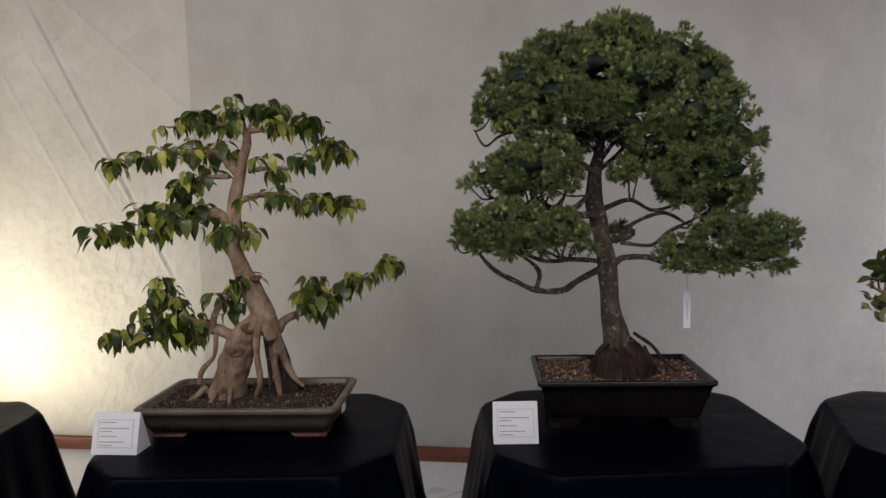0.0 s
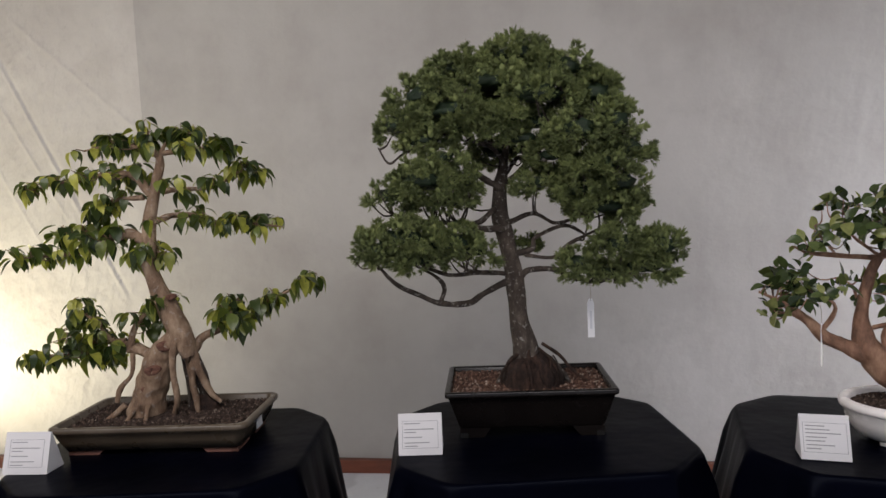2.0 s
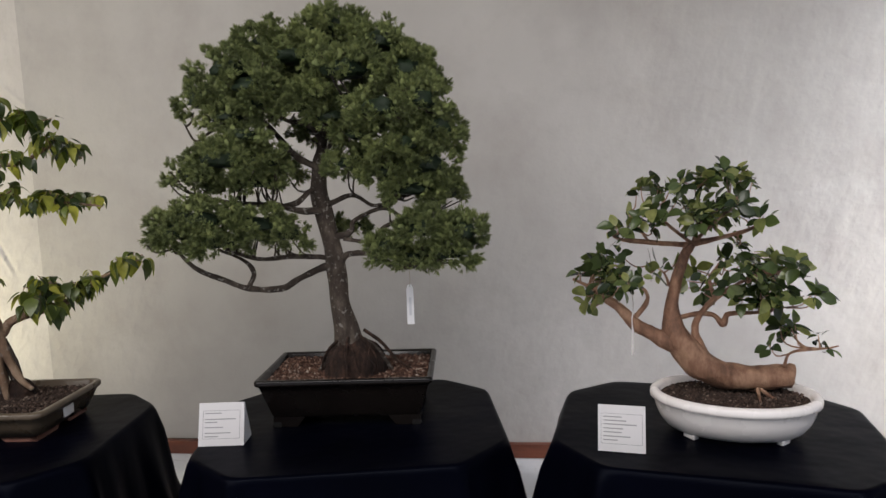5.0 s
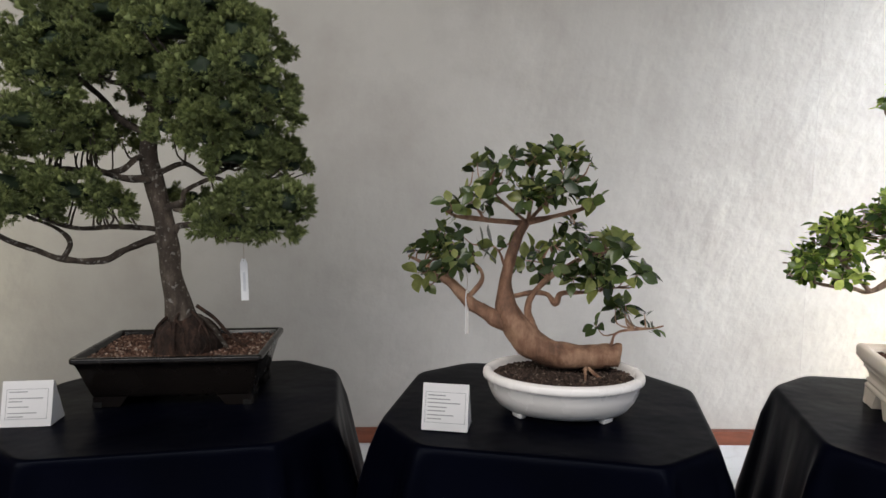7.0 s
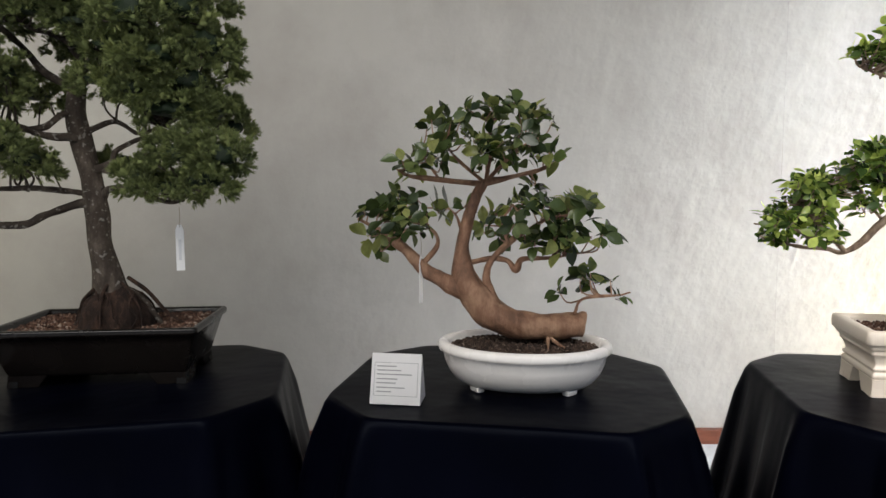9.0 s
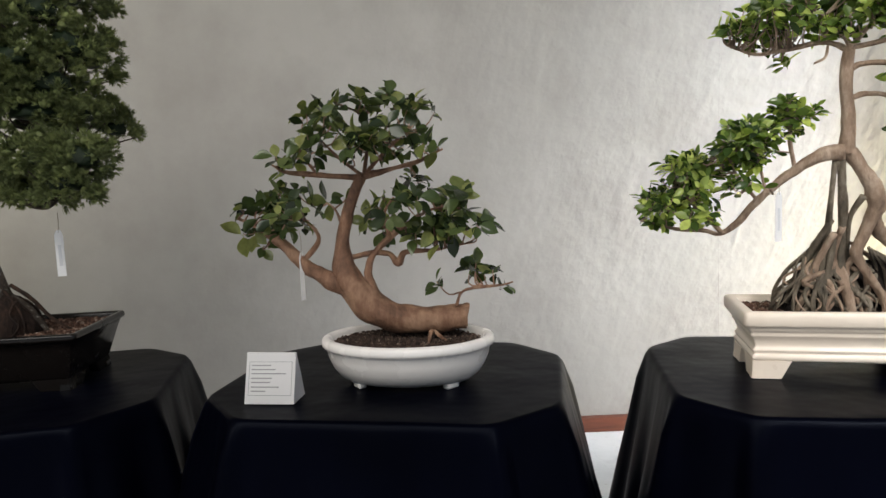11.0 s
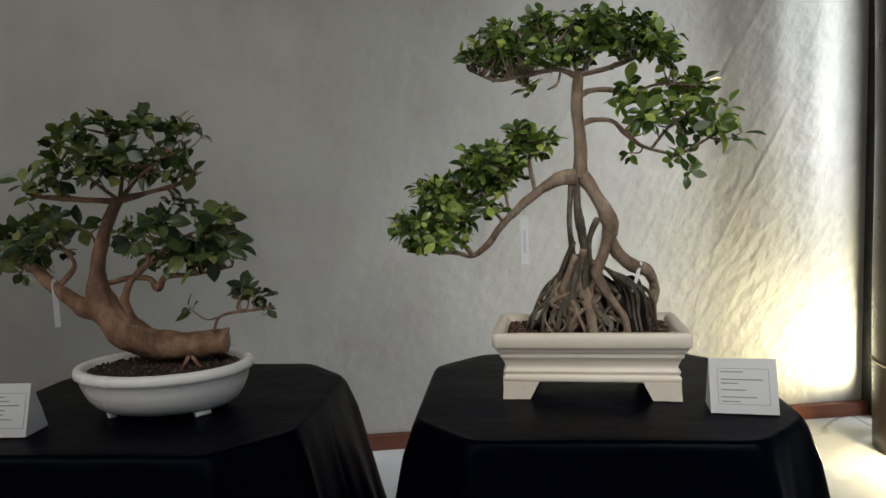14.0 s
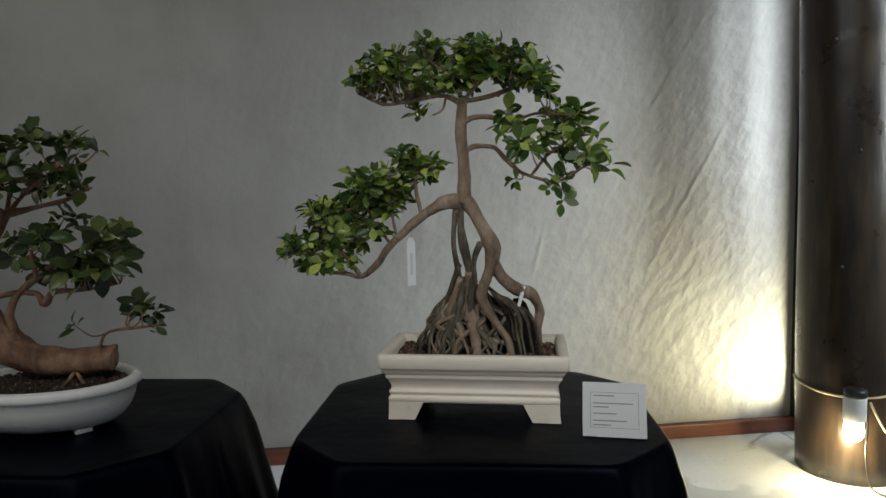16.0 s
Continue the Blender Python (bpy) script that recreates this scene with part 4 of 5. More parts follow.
def pine():
    ob = thing("bonsai_tree", pose(0.87, 1.66, 1.0), "tall domed juniper bonsai with dense dark green foliage pads", "bonsai tree", "bonsai trees")
    tree, bark = Tree(ob, 23), BARK_PINE
    grow(tree, "trunk", [(.046, -.000, .013, .0640), (.030, -.000, .098, .0420), (.010, -.000, .212, .0307), (.003, -.000, .321, .0293), (-.014, -.000, .431, .0269), (-.037, -.000, .540, .0269), (-.033, -.000, .629, .0213), (-.022, -.000, .682, .0157), (-.011, -.000, .743, .0101)], bark)
    grow(tree, "root", [(.072, -.000, .083, .0184), (.115, -.000, .055, .0127), (.150, -.000, .018, .0081), (.167, -.000, -.010, .0047)], bark)
    grow(tree, "root", [(-.001, -.000, .065, .0138), (-.048, -.000, .014, .0104), (-.086, -.000, -.027, .0058)], bark)
    grow(tree, "branch", [(.003, .000, .318, .0112), (-.026, -.016, .324, .0112), (-.096, -.060, .296, .0099), (-.139, -.086, .271, .0098), (-.220, -.136, .281, .0085), (-.281, -.174, .314, .0074), (-.340, -.211, .354, .0062), (-.385, -.239, .412, .0041)], bark)
    grow(tree, "branch", [(-.220, -.136, .284, .0064), (-.207, -.128, .326, .0064), (-.232, -.144, .363, .0053), (-.285, -.177, .402, .0031)], bark)
    grow(tree, "branch", [(-.001, .000, .346, .0078), (-.034, -.021, .352, .0078), (-.102, -.063, .364, .0066), (-.184, -.114, .364, .0064), (-.247, -.153, .390, .0053), (-.292, -.181, .420, .0031)], bark)
    grow(tree, "branch", [(-.026, .000, .490, .0111), (-.037, -.023, .496, .0111), (-.097, -.048, .500, .0087), (-.147, -.074, .520, .0087), (-.197, -.098, .522, .0075), (-.277, -.139, .536, .0053), (-.339, -.169, .556, .0031)], bark)
    grow(tree, "branch", [(-.037, .000, .549, .0088), (-.058, -.029, .555, .0088), (-.093, -.046, .522, .0088), (-.134, -.067, .514, .0076)], bark)
    grow(tree, "branch", [(-.033, .000, .619, .0100), (-.033, -.017, .625, .0100), (-.091, -.045, .662, .0088), (-.142, -.043, .721, .0077), (-.168, -.100, .770, .0065), (-.234, -.100, .833, .0033)], bark)
    grow(tree, "branch", [(-.019, .000, .697, .0078), (-.016, -.005, .703, .0078), (-.054, -.016, .750, .0067), (-.099, -.100, .766, .0054), (-.164, -.100, .854, .0032)], bark)
    grow(tree, "branch", [(-.014, .000, .725, .0090), (-.011, -.003, .731, .0090), (.005, -.100, .843, .0075), (.018, -.100, .959, .0043)], bark)
    grow(tree, "branch", [(-.025, .000, .666, .0078), (-.010, -.005, .672, .0078), (.032, -.005, .718, .0067), (.084, -.013, .676, .0067), (.152, -.024, .651, .0044)], bark)
    grow(tree, "branch", [(-.032, .000, .636, .0078), (-.011, -.006, .642, .0078), (.040, -.006, .687, .0067), (.103, -.100, .771, .0053), (.187, -.100, .832, .0032)], bark)
    grow(tree, "branch", [(-.031, .000, .511, .0078), (-.002, -.001, .517, .0078), (.070, -.011, .539, .0067), (.138, -.022, .506, .0055), (.216, -.035, .529, .0033)], bark)
    grow(tree, "branch", [(-.010, .000, .406, .0101), (.000, -.000, .412, .0101), (.061, -.026, .430, .0089), (.073, -.012, .464, .0067), (.164, -.026, .497, .0055), (.239, -.038, .459, .0033)], bark)
    grow(tree, "branch", [(.039, -.016, .409, .0067), (.125, -.052, .403, .0055), (.177, -.074, .446, .0054), (.265, -.042, .484, .0033)], bark)
    grow(tree, "branch", [(.002, .000, .330, .0112), (.018, -.008, .336, .0112), (.050, -.021, .362, .0100), (.124, -.052, .363, .0088), (.190, -.080, .340, .0065), (.254, -.107, .328, .0054), (.317, -.133, .362, .0032)], bark)
    grow(tree, "branch", [(-.168, -.100, .770, .0054), (-.310, -.093, .744, .0044), (-.362, -.109, .712, .0033), (-.397, -.100, .762, .0022)], bark)
    mound(tree, (0.045, 0.0, -0.005), 0.098, 0.088, 0.118, MOUND_DARK, 3, "root_mound", "matted dark brown root mass")
    for k in range(9):
        a, turn = tree.rng.uniform(-3.6, 0.5), tree.rng.normal() * 0.5
        r = 0.0018 + 0.0036 * tree.rng.random() ** 2
        top, far = tree.rng.uniform(0.45, 0.85), tree.rng.uniform(0.98, 1.08)
        pts = []
        for t in (0.0, 0.35, 0.7, 1.0):
            h = top * (1 - t)
            f, g = math.cos(h * math.pi / 2) * (1.0 + (far - 1.0) * t * t) + 0.03, a + turn * t + 0.12 * tree.rng.normal()
            pts.append((0.045 + 0.097 * f * math.cos(g), 0.087 * f * math.sin(g), 0.117 * math.sin(h * math.pi / 2) - 0.010 * t, r * (1.2 - 0.5 * t)))
        grow(tree, "root", pts, MOUND_DARK)
    for a, ln, r in ((-0.2, .180, .0055),):
        grow(tree, "root", [(0.045 + q * ln * math.cos(a + 0.25 * q), 0.85 * q * ln * math.sin(a + 0.25 * q), z, r * s) for q, z, s in ((.2, .125, 1.2), (.5, .085, 1.0), (.75, .030, .8), (1.0, -.004, .5))], MOUND_DARK)
    pads = [(.028, -.009, 1.025, .134, .067), (-.135, -.052, .985, .118, .066), (.172, -.057, .963, .112, .073), (-.243, -.116, .897, .108, .074), (.262, -.089, .877, .078, .080), (-.043, -.116, .925, .128, .064), (.097, -.152, .877, .124, .071)]
    pads += [(.297, -.151, .786, .090, .078), (-.313, -.125, .817, .100, .074), (-.159, -.162, .844, .112, .064), (.200, -.187, .764, .105, .070), (-.006, -.142, .821, .087, .042), (.348, -.119, .708, .069, .072), (.245, -.183, .669, .097, .062)]
    pads += [(.144, -.128, .742, .079, .045), (-.244, -.156, .765, .082, .039), (.312, -.137, .613, .089, .076), (.203, -.148, .602, .089, .061), (.265, -.140, .548, .105, .053), (.345, -.088, .548, .063, .058), (.115, .022, .636, .062, .038)]
    pads += [(-.195, -.176, .712, .078, .045), (-.252, -.200, .644, .116, .061), (-.149, -.138, .642, .079, .059), (-.345, -.189, .608, .079, .055), (-.202, -.129, .580, .110, .034), (-.310, -.234, .480, .125, .068), (-.187, -.169, .462, .118, .062)]
    pads += [(-.382, -.254, .448, .062, .058), (-.266, -.221, .418, .094, .039), (-.107, -.108, .430, .064, .054), (.200, -.140, .383, .068, .061), (.317, -.182, .439, .101, .066), (.411, -.222, .431, .072, .067), (.267, -.157, .358, .089, .045)]
    pads += [(.370, -.208, .377, .085, .050), (-.152, .091, .934, .171, .099), (.034, .169, .991, .191, .102), (.204, .082, .893, .163, .096), (.292, .051, .717, .117, .104), (-.259, .018, .822, .116, .080), (.261, .032, .586, .118, .079)]
    pads += [(-.262, -.023, .642, .107, .062), (-.055, -.151, .788, .079, .041), (.048, -.136, .757, .072, .039), (.127, -.142, .705, .066, .045), (-.152, -.159, .804, .073, .045), (.094, -.081, .807, .097, .049), (-.080, .020, .865, .104, .061)]
    pads += [(-.231, .120, .627, .115, .059), (.105, -.100, .629, .109, .051), (.342, .100, .531, .061, .058), (.033, .100, .438, .064, .036), (-.201, .100, .418, .050, .037), (-.027, .100, .741, .129, .053)]
    leaf = needle_material("juniper_needles", (0.036, 0.047, 0.019), (0.115, 0.140, 0.048), (0.25, 0.28, 0.095))
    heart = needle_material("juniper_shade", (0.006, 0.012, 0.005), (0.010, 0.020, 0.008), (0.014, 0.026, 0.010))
    rng, ends = tree.rng, []
    for i, (x, y, z, rx, rz) in enumerate(pads):
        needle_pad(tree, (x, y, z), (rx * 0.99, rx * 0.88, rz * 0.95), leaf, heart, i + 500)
        ends += [np.array([x + rng.normal() * rx * 0.4, y + rng.normal() * rx * 0.4, z - rz * 0.35]) for _ in range(4)]
    twigs_to(tree, ends, bark, 0.0024)


def needle_material(name, dark, mid, pale):
    m, nt, b = shader(name, rough=0.6, spec=0.25)
    pick = nt.nodes.new("ShaderNodeNewGeometry").outputs["Random Per Island"]
    c = mixed(nt, ramp(nt, pick, (0.0, 0.0), (0.9, 0.5)), mid, pale)
    c = mixed(nt, ramp(nt, grain(nt, 22, 3), (0.40, 0.0), (0.66, 0.65)), c, dark)
    c = mixed(nt, ramp(nt, grain(nt, 5, 2), (0.55, 0.0), (0.75, 0.45)), c, pale)
    nt.links.new(c, b.inputs["Base Color"])
    relief(nt, b, grain(nt, 260, 3), 0.5, 0.004)
    return m


pine()
plant_tag((1.104, 1.63, 1.268), 0.122, 0.021, 8, 0.045, "long white plastic tag hanging from a low juniper branch")


def rosettes(tree, pads, per, leaves, spread, up, open_out=1.0):
    """Leaf places in whorls at shoot tips through flattened cushions."""
    rng, places, tips = tree.rng, [], []
    for x, y, z, rx, rz in pads:
        for _ in range(max(1, int(per * rx * (rz + 0.012) / 0.0025))):
            q = rng.normal(size=3)
            q *= rng.uniform(0.25, 1.0) ** 0.5 / np.linalg.norm(q)
            tip = np.array([x + rx * q[0], y + spread * rx * q[1], z + rz * q[2]])
            o = np.array([q[0] * 0.7, q[1] * 0.7 - 0.12, q[2] * 0.4 + up]) + rng.normal(size=3) * 0.22
            o /= np.linalg.norm(o)
            u = np.cross(o, rng.normal(size=3))
            u /= np.linalg.norm(u)
            w = np.cross(o, u)
            tips.append(tip)
            size, a0 = rng.uniform(0.72, 1.12), rng.uniform(0, 6.28)
            for j in range(rng.integers(*leaves)):
                a = a0 + 2.4 * j
                side = math.cos(a) * u + math.sin(a) * w
                d = o * rng.uniform(0.05, 0.9) + side * open_out + (0, 0, -0.12)
                n = o * 1.0 - side * 0.35 + rng.normal(size=3) * 0.22
                places.append((tip - o * 0.004 * j, d, n, size * rng.uniform(0.65, 1.1)))
    return places, tips


def buttonwood():
    ob = thing("bonsai_tree", pose(2.0, 1.53, 0.965), "low bonsai with a thick smooth orange-brown trunk and glossy leaves", "bonsai tree", "bonsai trees")
    tree, bark = Tree(ob, 31), BARK_BUTTON
    grow(tree, "trunk", [(.158, .005, .050, .0258), (.154, .005, .050, .0308), (.146, .005, .050, .0322), (.100, .006, .046, .0322), (.050, .006, .046, .0327), (-.020, .007, .052, .0368), (-.077, .010, .079, .0414), (-.121, .016, .128, .0391), (-.147, .022, .177, .0304), (-.150, .031, .245, .0184), (-.135, .039, .316, .0152), (-.114, .047, .375, .0143), (-.095, .050, .411, .0121)], bark)
    grow(tree, "branch", [(-.070, .015, .082, .0281), (-.128, .016, .118, .0263), (-.175, .020, .150, .0204), (-.238, .036, .182, .0175), (-.288, .046, .232, .0151), (-.319, .050, .258, .0114), (-.374, .050, .296, .0064), (-.418, .050, .319, .0038)], bark)
    grow(tree, "branch", [(-.256, .040, .198, .0070), (-.216, .049, .246, .0060), (-.217, .050, .278, .0050), (-.244, .050, .305, .0030)], bark)
    grow(tree, "branch", [(-.066, .000, .102, .0136), (-.089, .033, .167, .0099), (-.073, .042, .212, .0079), (-.031, .050, .253, .0079), (.017, .050, .287, .0059), (.073, .050, .318, .0039), (.139, .050, .330, .0020)], bark)
    grow(tree, "branch", [(-.131, .041, .207, .0079), (-.076, .043, .215, .0069), (-.033, .042, .210, .0069), (-.012, .037, .187, .0089), (.008, .043, .213, .0069), (.083, .043, .217, .0049), (.159, .046, .228, .0020)], bark)
    grow(tree, "branch", [(.131, -.004, .080, .0048), (.147, .003, .114, .0039), (.193, .004, .122, .0039), (.248, .005, .124, .0029), (.277, .006, .132, .0020)], bark)
    grow(tree, "branch", [(-.095, .050, .407, .0099), (-.167, .050, .414, .0070), (-.237, .050, .422, .0060), (-.287, .050, .429, .0050), (-.321, .050, .448, .0020)], bark)
    grow(tree, "branch", [(-.095, .050, .411, .0089), (-.023, .050, .425, .0069), (.050, .050, .444, .0049), (.113, .050, .472, .0025)], bark)
    grow(tree, "branch", [(-.088, .050, .414, .0049), (-.035, .050, .469, .0040), (.021, .050, .516, .0020)], bark)
    grow(tree, "branch", [(-.095, .050, .414, .0049), (-.150, .050, .459, .0040), (-.197, .050, .510, .0020)], bark)
    grow(tree, "branch", [(-.088, .050, .421, .0049), (-.076, .050, .498, .0040), (-.087, .050, .569, .0020)], bark)
    grow(tree, "branch", [(-.153, .050, .294, .0040), (-.168, .050, .331, .0030), (-.199, .050, .354, .0020)], bark)
    grow(tree, "branch", [(-.031, .050, .253, .0049), (-.043, .050, .311, .0039), (-.019, .050, .354, .0020)], bark)
    grow(tree, "branch", [(-.209, .050, .421, .0040), (-.248, .050, .477, .0030), (-.261, .050, .505, .0020)], bark)
    for k in range(4):
        a, x0 = tree.rng.uniform(0, 6.28), tree.rng.uniform(-0.10, 0.15)
        grow(tree, "root", [(x0 + q * math.cos(a), q * math.sin(a), z, r) for q, z, r in ((0.0, .025, .006), (.03, .008, .0045), (.06, -.004, .003))], bark)
    pads = [(-.198, .030, .550, .063, .039), (-.106, -.030, .574, .061, .040), (-.016, .080, .606, .072, .031), (.054, .130, .581, .052, .036), (-.155, .000, .498, .076, .034), (-.288, .030, .456, .056, .025), (-.068, -.030, .526, .081, .034)]
    pads += [(.023, .080, .526, .066, .031), (-.009, .130, .499, .090, .023), (.107, .000, .482, .049, .016), (-.223, .030, .482, .056, .030), (-.084, -.030, .473, .068, .024), (-.348, .080, .366, .050, .032), (-.301, .130, .364, .060, .032)]
    pads += [(-.304, .000, .317, .076, .039), (-.381, .030, .333, .050, .025), (-.367, -.030, .287, .034, .024), (-.280, .080, .298, .059, .032), (-.376, .130, .253, .045, .021), (-.233, .000, .349, .035, .021), (-.153, .030, .352, .040, .020)]
    pads += [(-.009, -.030, .334, .076, .035), (.031, .080, .374, .052, .036), (.104, .130, .333, .076, .045), (.158, .000, .348, .049, .031), (.058, .030, .287, .071, .032), (.155, -.030, .294, .052, .030), (-.031, .080, .281, .041, .023)]
    pads += [(-.086, .130, .302, .042, .028), (.127, .000, .251, .049, .017), (.115, .030, .285, .071, .029), (.101, -.030, .150, .025, .011), (.171, .080, .168, .033, .021), (.204, .130, .138, .046, .024), (.237, .000, .164, .028, .014)]
    pads += [(.239, .030, .121, .032, .011)]
    for x, y, z in ((0.052, -0.02, 0.388), (0.082, 0.0, 0.372), (-0.10, -0.03, 0.592)):
        for k in range(5):
            a = k * 1.257
            v, f = leaf_shape(0.016, 0.009, 0.2, 0.3)
            part("petal", (v, [], f), PETAL, ob, "pale wilted petal", m=pose(x, y, z, 25, 0, math.degrees(a)))
    places, tips = rosettes(tree, pads, 5.2, (4, 7), 1.0, 0.5)
    twigs_to(tree, tips, bark, 0.0017)
    shapes = [leaf_shape(0.057, 0.033, f, d, 4.0, 0.75, 1.1) for f, d in ((0.3, 0.15), (0.5, 0.3), (0.1, 0.1))]
    tones = (0.024, 0.036, 0.015), (0.078, 0.106, 0.036), (0.24, 0.25, 0.085)
    hang_leaves(tree, places, shapes, leaf_material("broad_glossy_leaf", *tones, True, 0.24, 0.2), leaf_material("broad_leaf_mass", *tones, False, 0.24, 0.2))


buttonwood()
plant_tag((1.744, 1.56, 1.190), 0.122, 0.014, 55, 0.06, "narrow white plastic tag hanging from a bare limb")


def banyan():
    ob = thing("bonsai_tree", pose(3.03, 1.40, 1.0), "banyan-style ficus bonsai with a web of aerial roots over rock", "bonsai tree", "bonsai trees")
    tree, bark = Tree(ob, 47), BARK_BANYAN
    grow(tree, "trunk", [(-.013, -.025, .380, .0196), (-.010, -.026, .432, .0153), (-.011, -.026, .472, .0142), (-.016, -.024, .550, .0131), (-.011, -.026, .617, .0121)], bark)
    grow(tree, "branch", [(-.019, -.023, .386, .0194), (-.064, -.007, .378, .0162), (-.104, .007, .354, .0110), (-.151, .024, .314, .0093), (-.186, .037, .280, .0093), (-.221, .050, .232, .0076), (-.256, .062, .204, .0066), (-.291, .075, .211, .0048), (-.354, .097, .217, .0039), (-.428, .124, .238, .0020)], bark)
    grow(tree, "branch", [(-.010, -.026, .568, .0070), (.015, -.035, .578, .0060), (.053, -.049, .575, .0060), (.089, -.062, .564, .0050), (.143, -.081, .543, .0020)], bark)
    grow(tree, "branch", [(-.005, -.028, .503, .0070), (.021, -.038, .512, .0060), (.058, -.051, .506, .0059), (.082, -.060, .481, .0059), (.106, -.068, .455, .0049), (.136, -.079, .439, .0039), (.190, -.098, .421, .0029)], bark)
    grow(tree, "branch", [(.190, -.098, .424, .0039), (.231, -.113, .448, .0029), (.261, -.124, .465, .0020)], bark)
    grow(tree, "branch", [(-.012, -.026, .612, .0070), (-.059, -.009, .630, .0061), (-.137, .019, .622, .0051), (-.190, .038, .618, .0042), (-.249, .060, .644, .0021)], bark)
    grow(tree, "branch", [(-.012, -.026, .614, .0070), (.053, -.049, .624, .0050), (.114, -.071, .645, .0040), (.168, -.090, .664, .0020)], bark)
    grow(tree, "branch", [(-.012, -.026, .614, .0060), (-.033, -.018, .667, .0041), (-.083, -.000, .712, .0021)], bark)
    grow(tree, "branch", [(-.009, -.027, .614, .0060), (.029, -.040, .663, .0040), (.073, -.056, .701, .0020)], bark)
    grow(tree, "branch", [(-.110, .010, .357, .0051), (-.122, .014, .422, .0041), (-.112, .010, .478, .0020)], bark)
    grow(tree, "branch", [(-.185, .037, .287, .0041), (-.224, .051, .342, .0031), (-.250, .060, .400, .0021)], bark)
    grow(tree, "branch", [(-.256, .062, .204, .0053), (-.310, .082, .274, .0042), (-.350, .096, .319, .0021)], bark)
    grow(tree, "branch", [(-.291, .075, .211, .0042), (-.367, .102, .260, .0032), (-.446, .131, .271, .0022)], bark)
    grow(tree, "branch", [(-.169, .031, .301, .0041), (-.183, .036, .383, .0031), (-.194, .040, .448, .0021)], bark)
    grow(tree, "branch", [(-.047, -.013, .627, .0030), (-.057, -.009, .598, .0030), (-.079, -.002, .586, .0020)], bark)
    grow(tree, "branch", [(.095, -.064, .560, .0040), (.150, -.084, .580, .0030), (.220, -.109, .570, .0020)], bark)
    grow(tree, "branch", [(.136, -.079, .439, .0039), (.179, -.094, .491, .0029), (.243, -.117, .526, .0020)], bark)
    grow(tree, "root", [(-.007, -.027, .386, .0174), (.024, -.039, .333, .0163), (.047, -.041, .286, .0184), (.054, -.029, .251, .0175), (.042, -.016, .202, .0129), (.030, -.004, .150, .0120), (.060, -.008, .095, .0108), (.090, -.012, .048, .0095), (.102, -.012, .004, .0077)], bark)
    grow(tree, "root", [(.052, -.025, .244, .0153), (.080, -.012, .198, .0165), (.122, -.008, .168, .0150), (.160, .004, .150, .0140), (.178, .016, .112, .0120), (.174, .020, .066, .0100), (.180, .024, .020, .0080)], bark)

    def hug(pts):
        """Push the points of a root out to the face of the rock."""
        out = []
        for x, y, z, r in pts:
            s = (1 - min(1, max(z, 0) / 0.178) ** 2) ** 1.6 - ((x - 0.025) / 0.128) ** 2
            out.append((x, min(y, 0.075 - 0.080 * math.sqrt(max(s, 0)) - 0.4 * r), z, r))
        return out

    grow(tree, "root", hug([(-.032, -.018, .377, .0063), (-.036, -.011, .286, .0064), (-.020, .026, .186, .0079), (-.033, .069, .095, .0082), (-.048, .102, .012, .0056)]), ROOTS_BANYAN)
    grow(tree, "root", hug([(-.019, -.023, .377, .0088), (-.020, -.023, .300, .0076), (.002, .005, .216, .0091), (.014, .039, .127, .0107), (.011, .081, .025, .0097)]), ROOTS_BANYAN)
    grow(tree, "root", hug([(-.029, -.020, .367, .0063), (-.006, -.016, .272, .0064), (.009, .015, .187, .0079), (.002, .056, .096, .0068)]), ROOTS_BANYAN)
    grow(tree, "root", hug([(-.022, .008, .230, .0078), (-.050, .063, .125, .0081), (-.099, .121, .029, .0070)]), ROOTS_BANYAN)
    grow(tree, "root", hug([(-.008, .015, .201, .0078), (-.033, .076, .079, .0082), (-.076, .112, .011, .0070)]), ROOTS_BANYAN)
    grow(tree, "root", hug([(.024, -.033, .286, .0076), (.012, -.005, .230, .0065), (.030, .033, .127, .0080), (.049, .067, .026, .0083)]), ROOTS_BANYAN)
    grow(tree, "root", hug([(.000, .0, .215, .0085), (-.004, .03, .150, .0110), (.006, .03, .100, .0125), (.012, .03, .055, .0135), (.018, .03, .004, .0110)]), bark)
    grow(tree, "root", hug([(.034, .0, .150, .0080), (.022, .03, .110, .0070), (.030, .03, .060, .0065), (.050, .03, .004, .0050)]), bark)
    grow(tree, "root", hug([(.060, .0, .097, .0080), (.066, .03, .060, .0065), (.058, .03, .008, .0050)]), bark)
    grow(tree, "root", hug([(-.020, .0, .200, .0070), (-.040, .03, .130, .0080), (-.062, .03, .070, .0070), (-.090, .05, .002, .0055)]), bark)
    mound(tree, (0.025, 0.075, 0.0), 0.128, 0.080, 0.178, MOUND_BLACK, 9, "rock", "black soil-covered rock under the roots", 1.6)
    mound(tree, (0.118, 0.045, 0.0), 0.056, 0.050, 0.142, MOUND_BLACK, 4, "rock", "black soil-covered rock under the roots", 0.5)
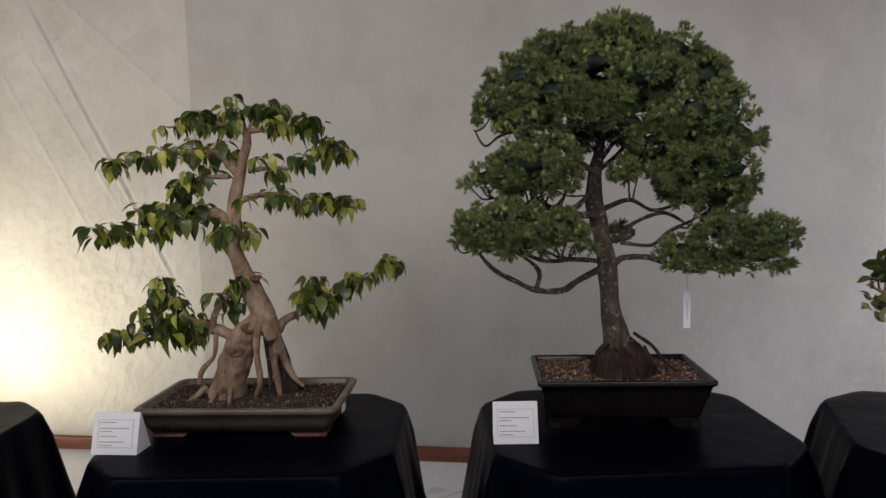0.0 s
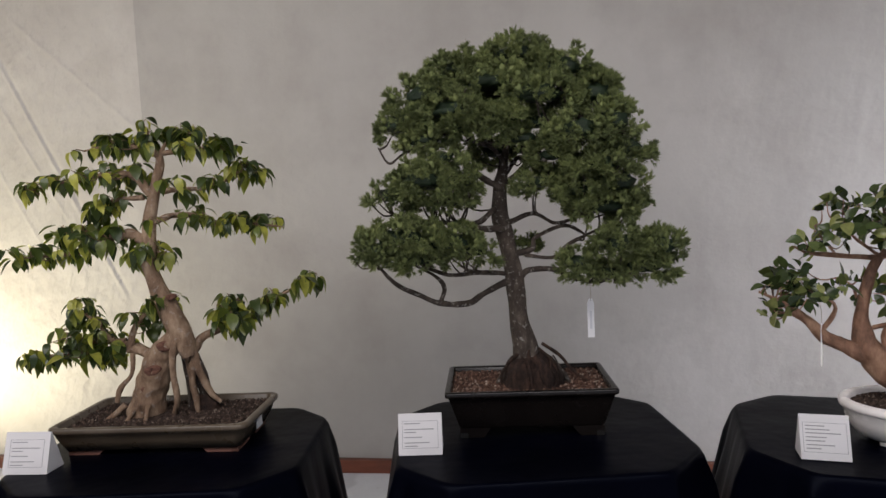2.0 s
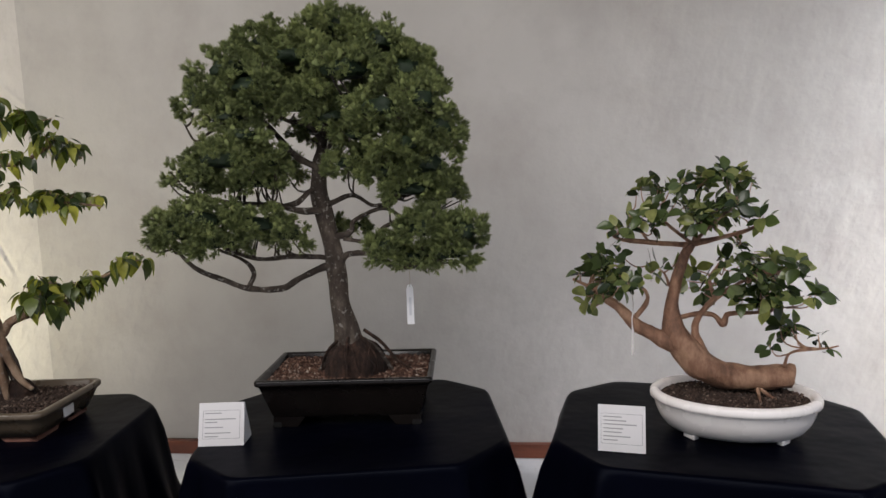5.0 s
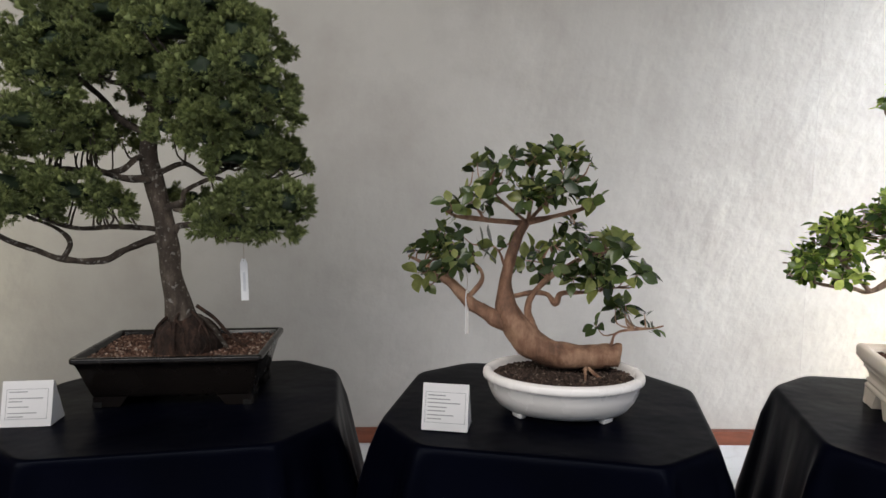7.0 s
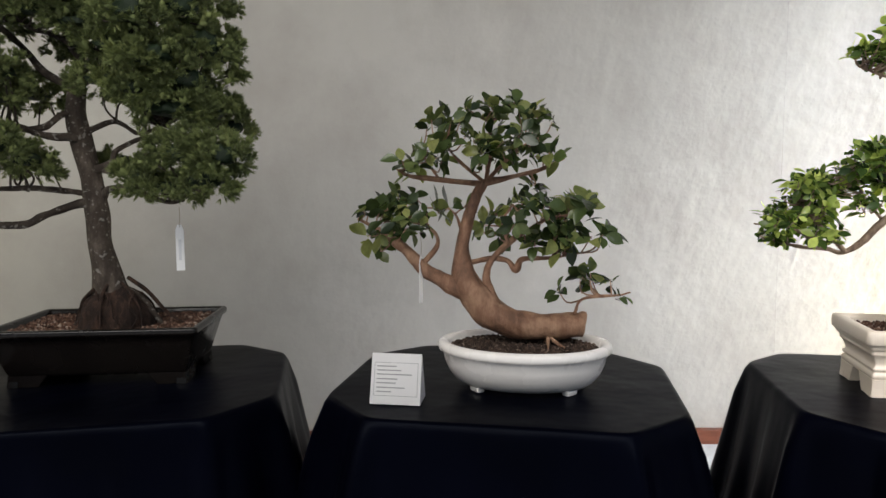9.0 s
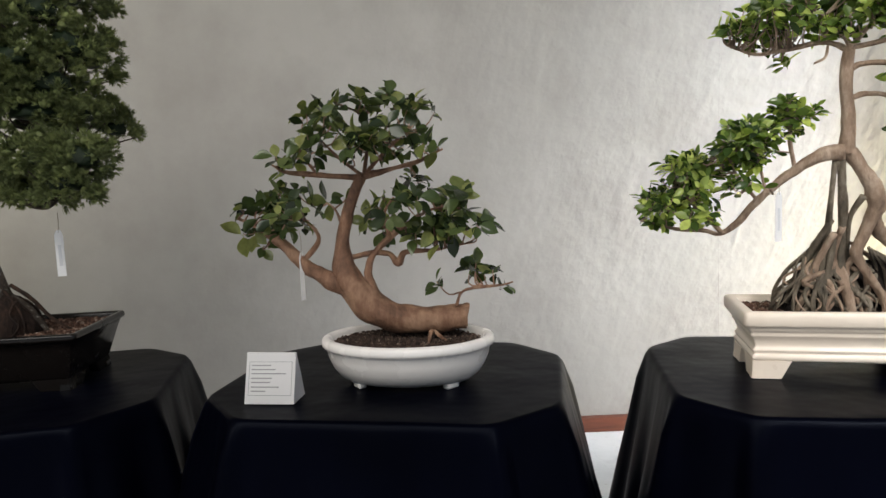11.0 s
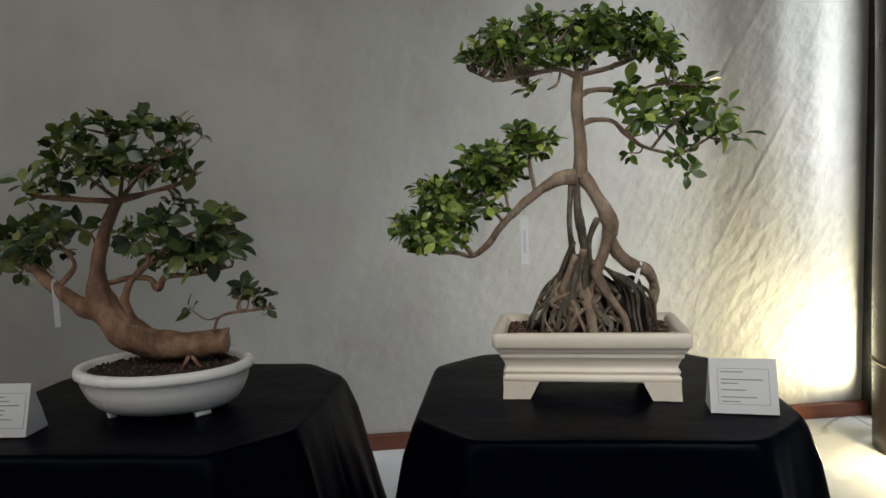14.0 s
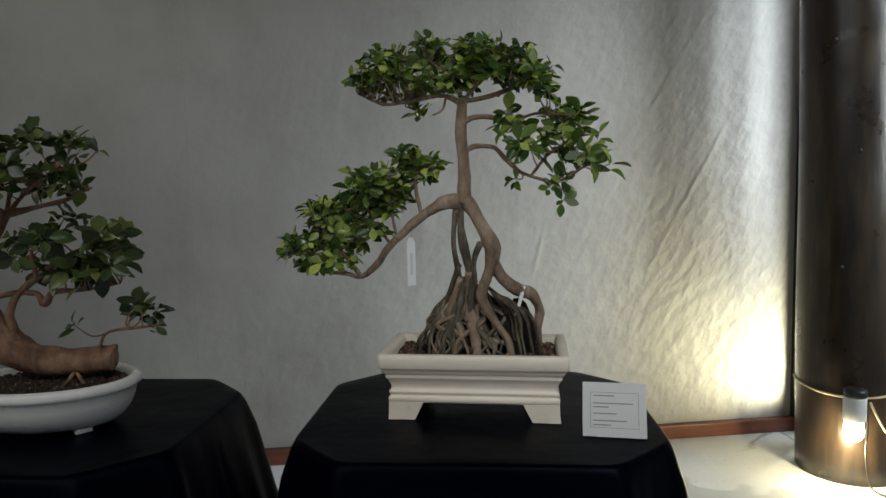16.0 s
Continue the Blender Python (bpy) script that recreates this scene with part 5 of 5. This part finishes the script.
    for k in range(30):
        a, turn = tree.rng.uniform(-3.5, -1.75), 0.35 * tree.rng.normal()
        if k >= 19:
            a, turn = tree.rng.uniform(-1.75, 0.3), -0.55 + 0.45 * tree.rng.normal()
        r = 0.0022 + 0.0045 * tree.rng.random() ** 2.0
        top, far = tree.rng.uniform(0.55, 1.0), tree.rng.uniform(1.0, 1.12)
        pts = []
        for t in (0.0, 0.25, 0.5, 0.75, 1.0):
            h = top * (1 - t)
            f = max(0.0, math.cos(h * math.pi / 2)) ** 1.6 * (1.0 + (far - 1.0) * t) + 0.03 + 0.10 * tree.rng.random()
            g = a + turn * (1 - t) + 0.34 * tree.rng.normal() * (0 < t < 1)
            pts.append((0.025 + 0.132 * f * math.cos(g), 0.075 + 0.084 * f * math.sin(g), 0.186 * math.sin(h * math.pi / 2) - 0.010 * t, r * (0.45 + 2.2 * t - 2.1 * t * t)))
        part("root", joined([tube(smooth_path(pts, 6), 8, 0.2, k)]), bark if k % 4 == 0 else ROOTS_BANYAN, ob)
    for k in range(6):
        y = 0.045 - 0.05 * math.sin(k * 0.35)
        x0, x1 = 0.055 + 0.008 * k, 0.100 + 0.011 * k + 0.008 * tree.rng.normal()
        pts = [(x0, -0.010 + 0.004 * k, .165 - .004 * k, .0040), (0.5 * (x0 + x1) + .012, y - .030, .110, .0045), (x1, y - .030 + .004 * k, .050, .0040), (x1 + .012, y - .024 + .004 * k, -.004, .0030)]
        part("root", joined([tube(smooth_path(pts, 6), 8, 0.2, k + 90)]), ROOTS_BANYAN, ob)
    part("splint", joined([tube(smooth_path([(0.132, -0.015, 0.178, 0.005), (0.122, -0.018, 0.143, 0.0045), (0.110, -0.020, 0.108, 0.004)], 3), 8, 0.05, 1)]), PLASTIC, ob, "pale strip tied over the roots")
    pads = [(-.236, .055, .678, .041, .032), (-.192, -.011, .695, .058, .037), (-.096, .065, .742, .068, .040), (-.029, .010, .727, .066, .036), (.024, -.069, .713, .064, .034), (.102, -.067, .700, .064, .030), (.138, -.130, .660, .044, .033)]
    pads += [(-.150, .084, .668, .077, .024), (-.079, .028, .675, .080, .028), (-.011, -.056, .668, .064, .031), (.078, -.058, .665, .065, .025), (.149, -.134, .630, .027, .016), (-.100, .066, .610, .022, .010), (-.085, .031, .473, .055, .029)]
    pads += [(-.140, -.010, .491, .040, .023), (-.180, .035, .443, .075, .037), (-.251, .010, .431, .053, .033), (-.225, .111, .386, .085, .040), (-.311, .112, .355, .063, .039), (-.355, .068, .377, .041, .027), (-.356, .098, .315, .070, .039)]
    pads += [(-.414, .069, .285, .044, .030), (-.311, .142, .290, .072, .029), (-.385, .139, .244, .047, .020), (-.307, .051, .253, .052, .017), (-.169, .031, .383, .048, .024), (-.242, .007, .320, .053, .018)]
    airy = [(.077, -.058, .554, .032, .019), (.094, -.114, .576, .038, .023), (.202, -.043, .584, .060, .032), (.245, -.089, .575, .052, .027), (.122, -.104, .522, .058, .027), (.200, -.102, .520, .058, .030), (.243, -.167, .504, .043, .030)]
    airy += [(.143, -.021, .493, .040, .023), (.234, -.084, .477, .052, .023), (.272, -.158, .463, .044, .014), (.177, -.094, .429, .039, .017), (.184, -.146, .389, .013, .022), (.118, -.012, .436, .017, .013)]
    places, tips = rosettes(tree, pads, 17.0, (4, 8), 1.1, 0.6)
    loose, ends = rosettes(tree, airy, 7.0, (4, 7), 1.1, 0.45)
    places += [(p, d, n, 1.25 * s) for p, d, n, s in loose]
    twigs_to(tree, tips + ends, bark, 0.0015)
    shapes = [leaf_shape(0.040, 0.020, f, d, 4.0, 0.7, 1.2) for f, d in ((0.3, 0.1), (0.5, 0.2), (0.1, 0.05))]
    tones = (0.032, 0.056, 0.015), (0.155, 0.220, 0.050), (0.50, 0.56, 0.15)
    hang_leaves(tree, places, shapes, leaf_material("small_oval_leaf", *tones, True, 0.2, 0.3), leaf_material("small_leaf_mass", *tones, False, 0.2, 0.3))


banyan()
plant_tag((2.895, 1.43, 1.300), 0.118, 0.022, 22, 0.03, "white plastic tag with faded print hanging under a branch")


def garden_shrub():
    """A leafy shrub outdoors, seen through the slit beside the post."""
    ob = thing("garden_shrub", pose(7.0, 6.0, 0), "green shrub in daylight beyond the end of the wall", "shrub")
    tree = Tree(ob, 71)
    for k in range(7):
        a = k * 0.9
        pts = [(0, 0, 0, .03), (.15 * math.cos(a), .15 * math.sin(a), 1.0, .022), (.45 * math.cos(a), .45 * math.sin(a), 2.0, .014), (.6 * math.cos(a), .6 * math.sin(a), 2.9, .006)]
        grow(tree, "branch", pts, BARK_PINE)
    places = []
    for k in range(1500):
        path = tree.branches[k % 7]
        p = path[int(tree.rng.uniform(0.25, 1.0) * (len(path) - 1))][:3] + tree.rng.normal(size=3) * 0.22
        places.append((p, tree.rng.normal(size=3), np.array([0, 0, 1.0]) + tree.rng.normal(size=3) * 0.5, tree.rng.uniform(0.8, 1.4)))
    tones = (0.03, 0.06, 0.015), (0.07, 0.14, 0.03), (0.16, 0.24, 0.05)
    mass = leaf_material("shrub_leaf", *tones, False)
    hang_leaves(tree, places, [leaf_shape(0.09, 0.045, 0.3, 0.2)], mass, mass, 0)


garden_shrub()
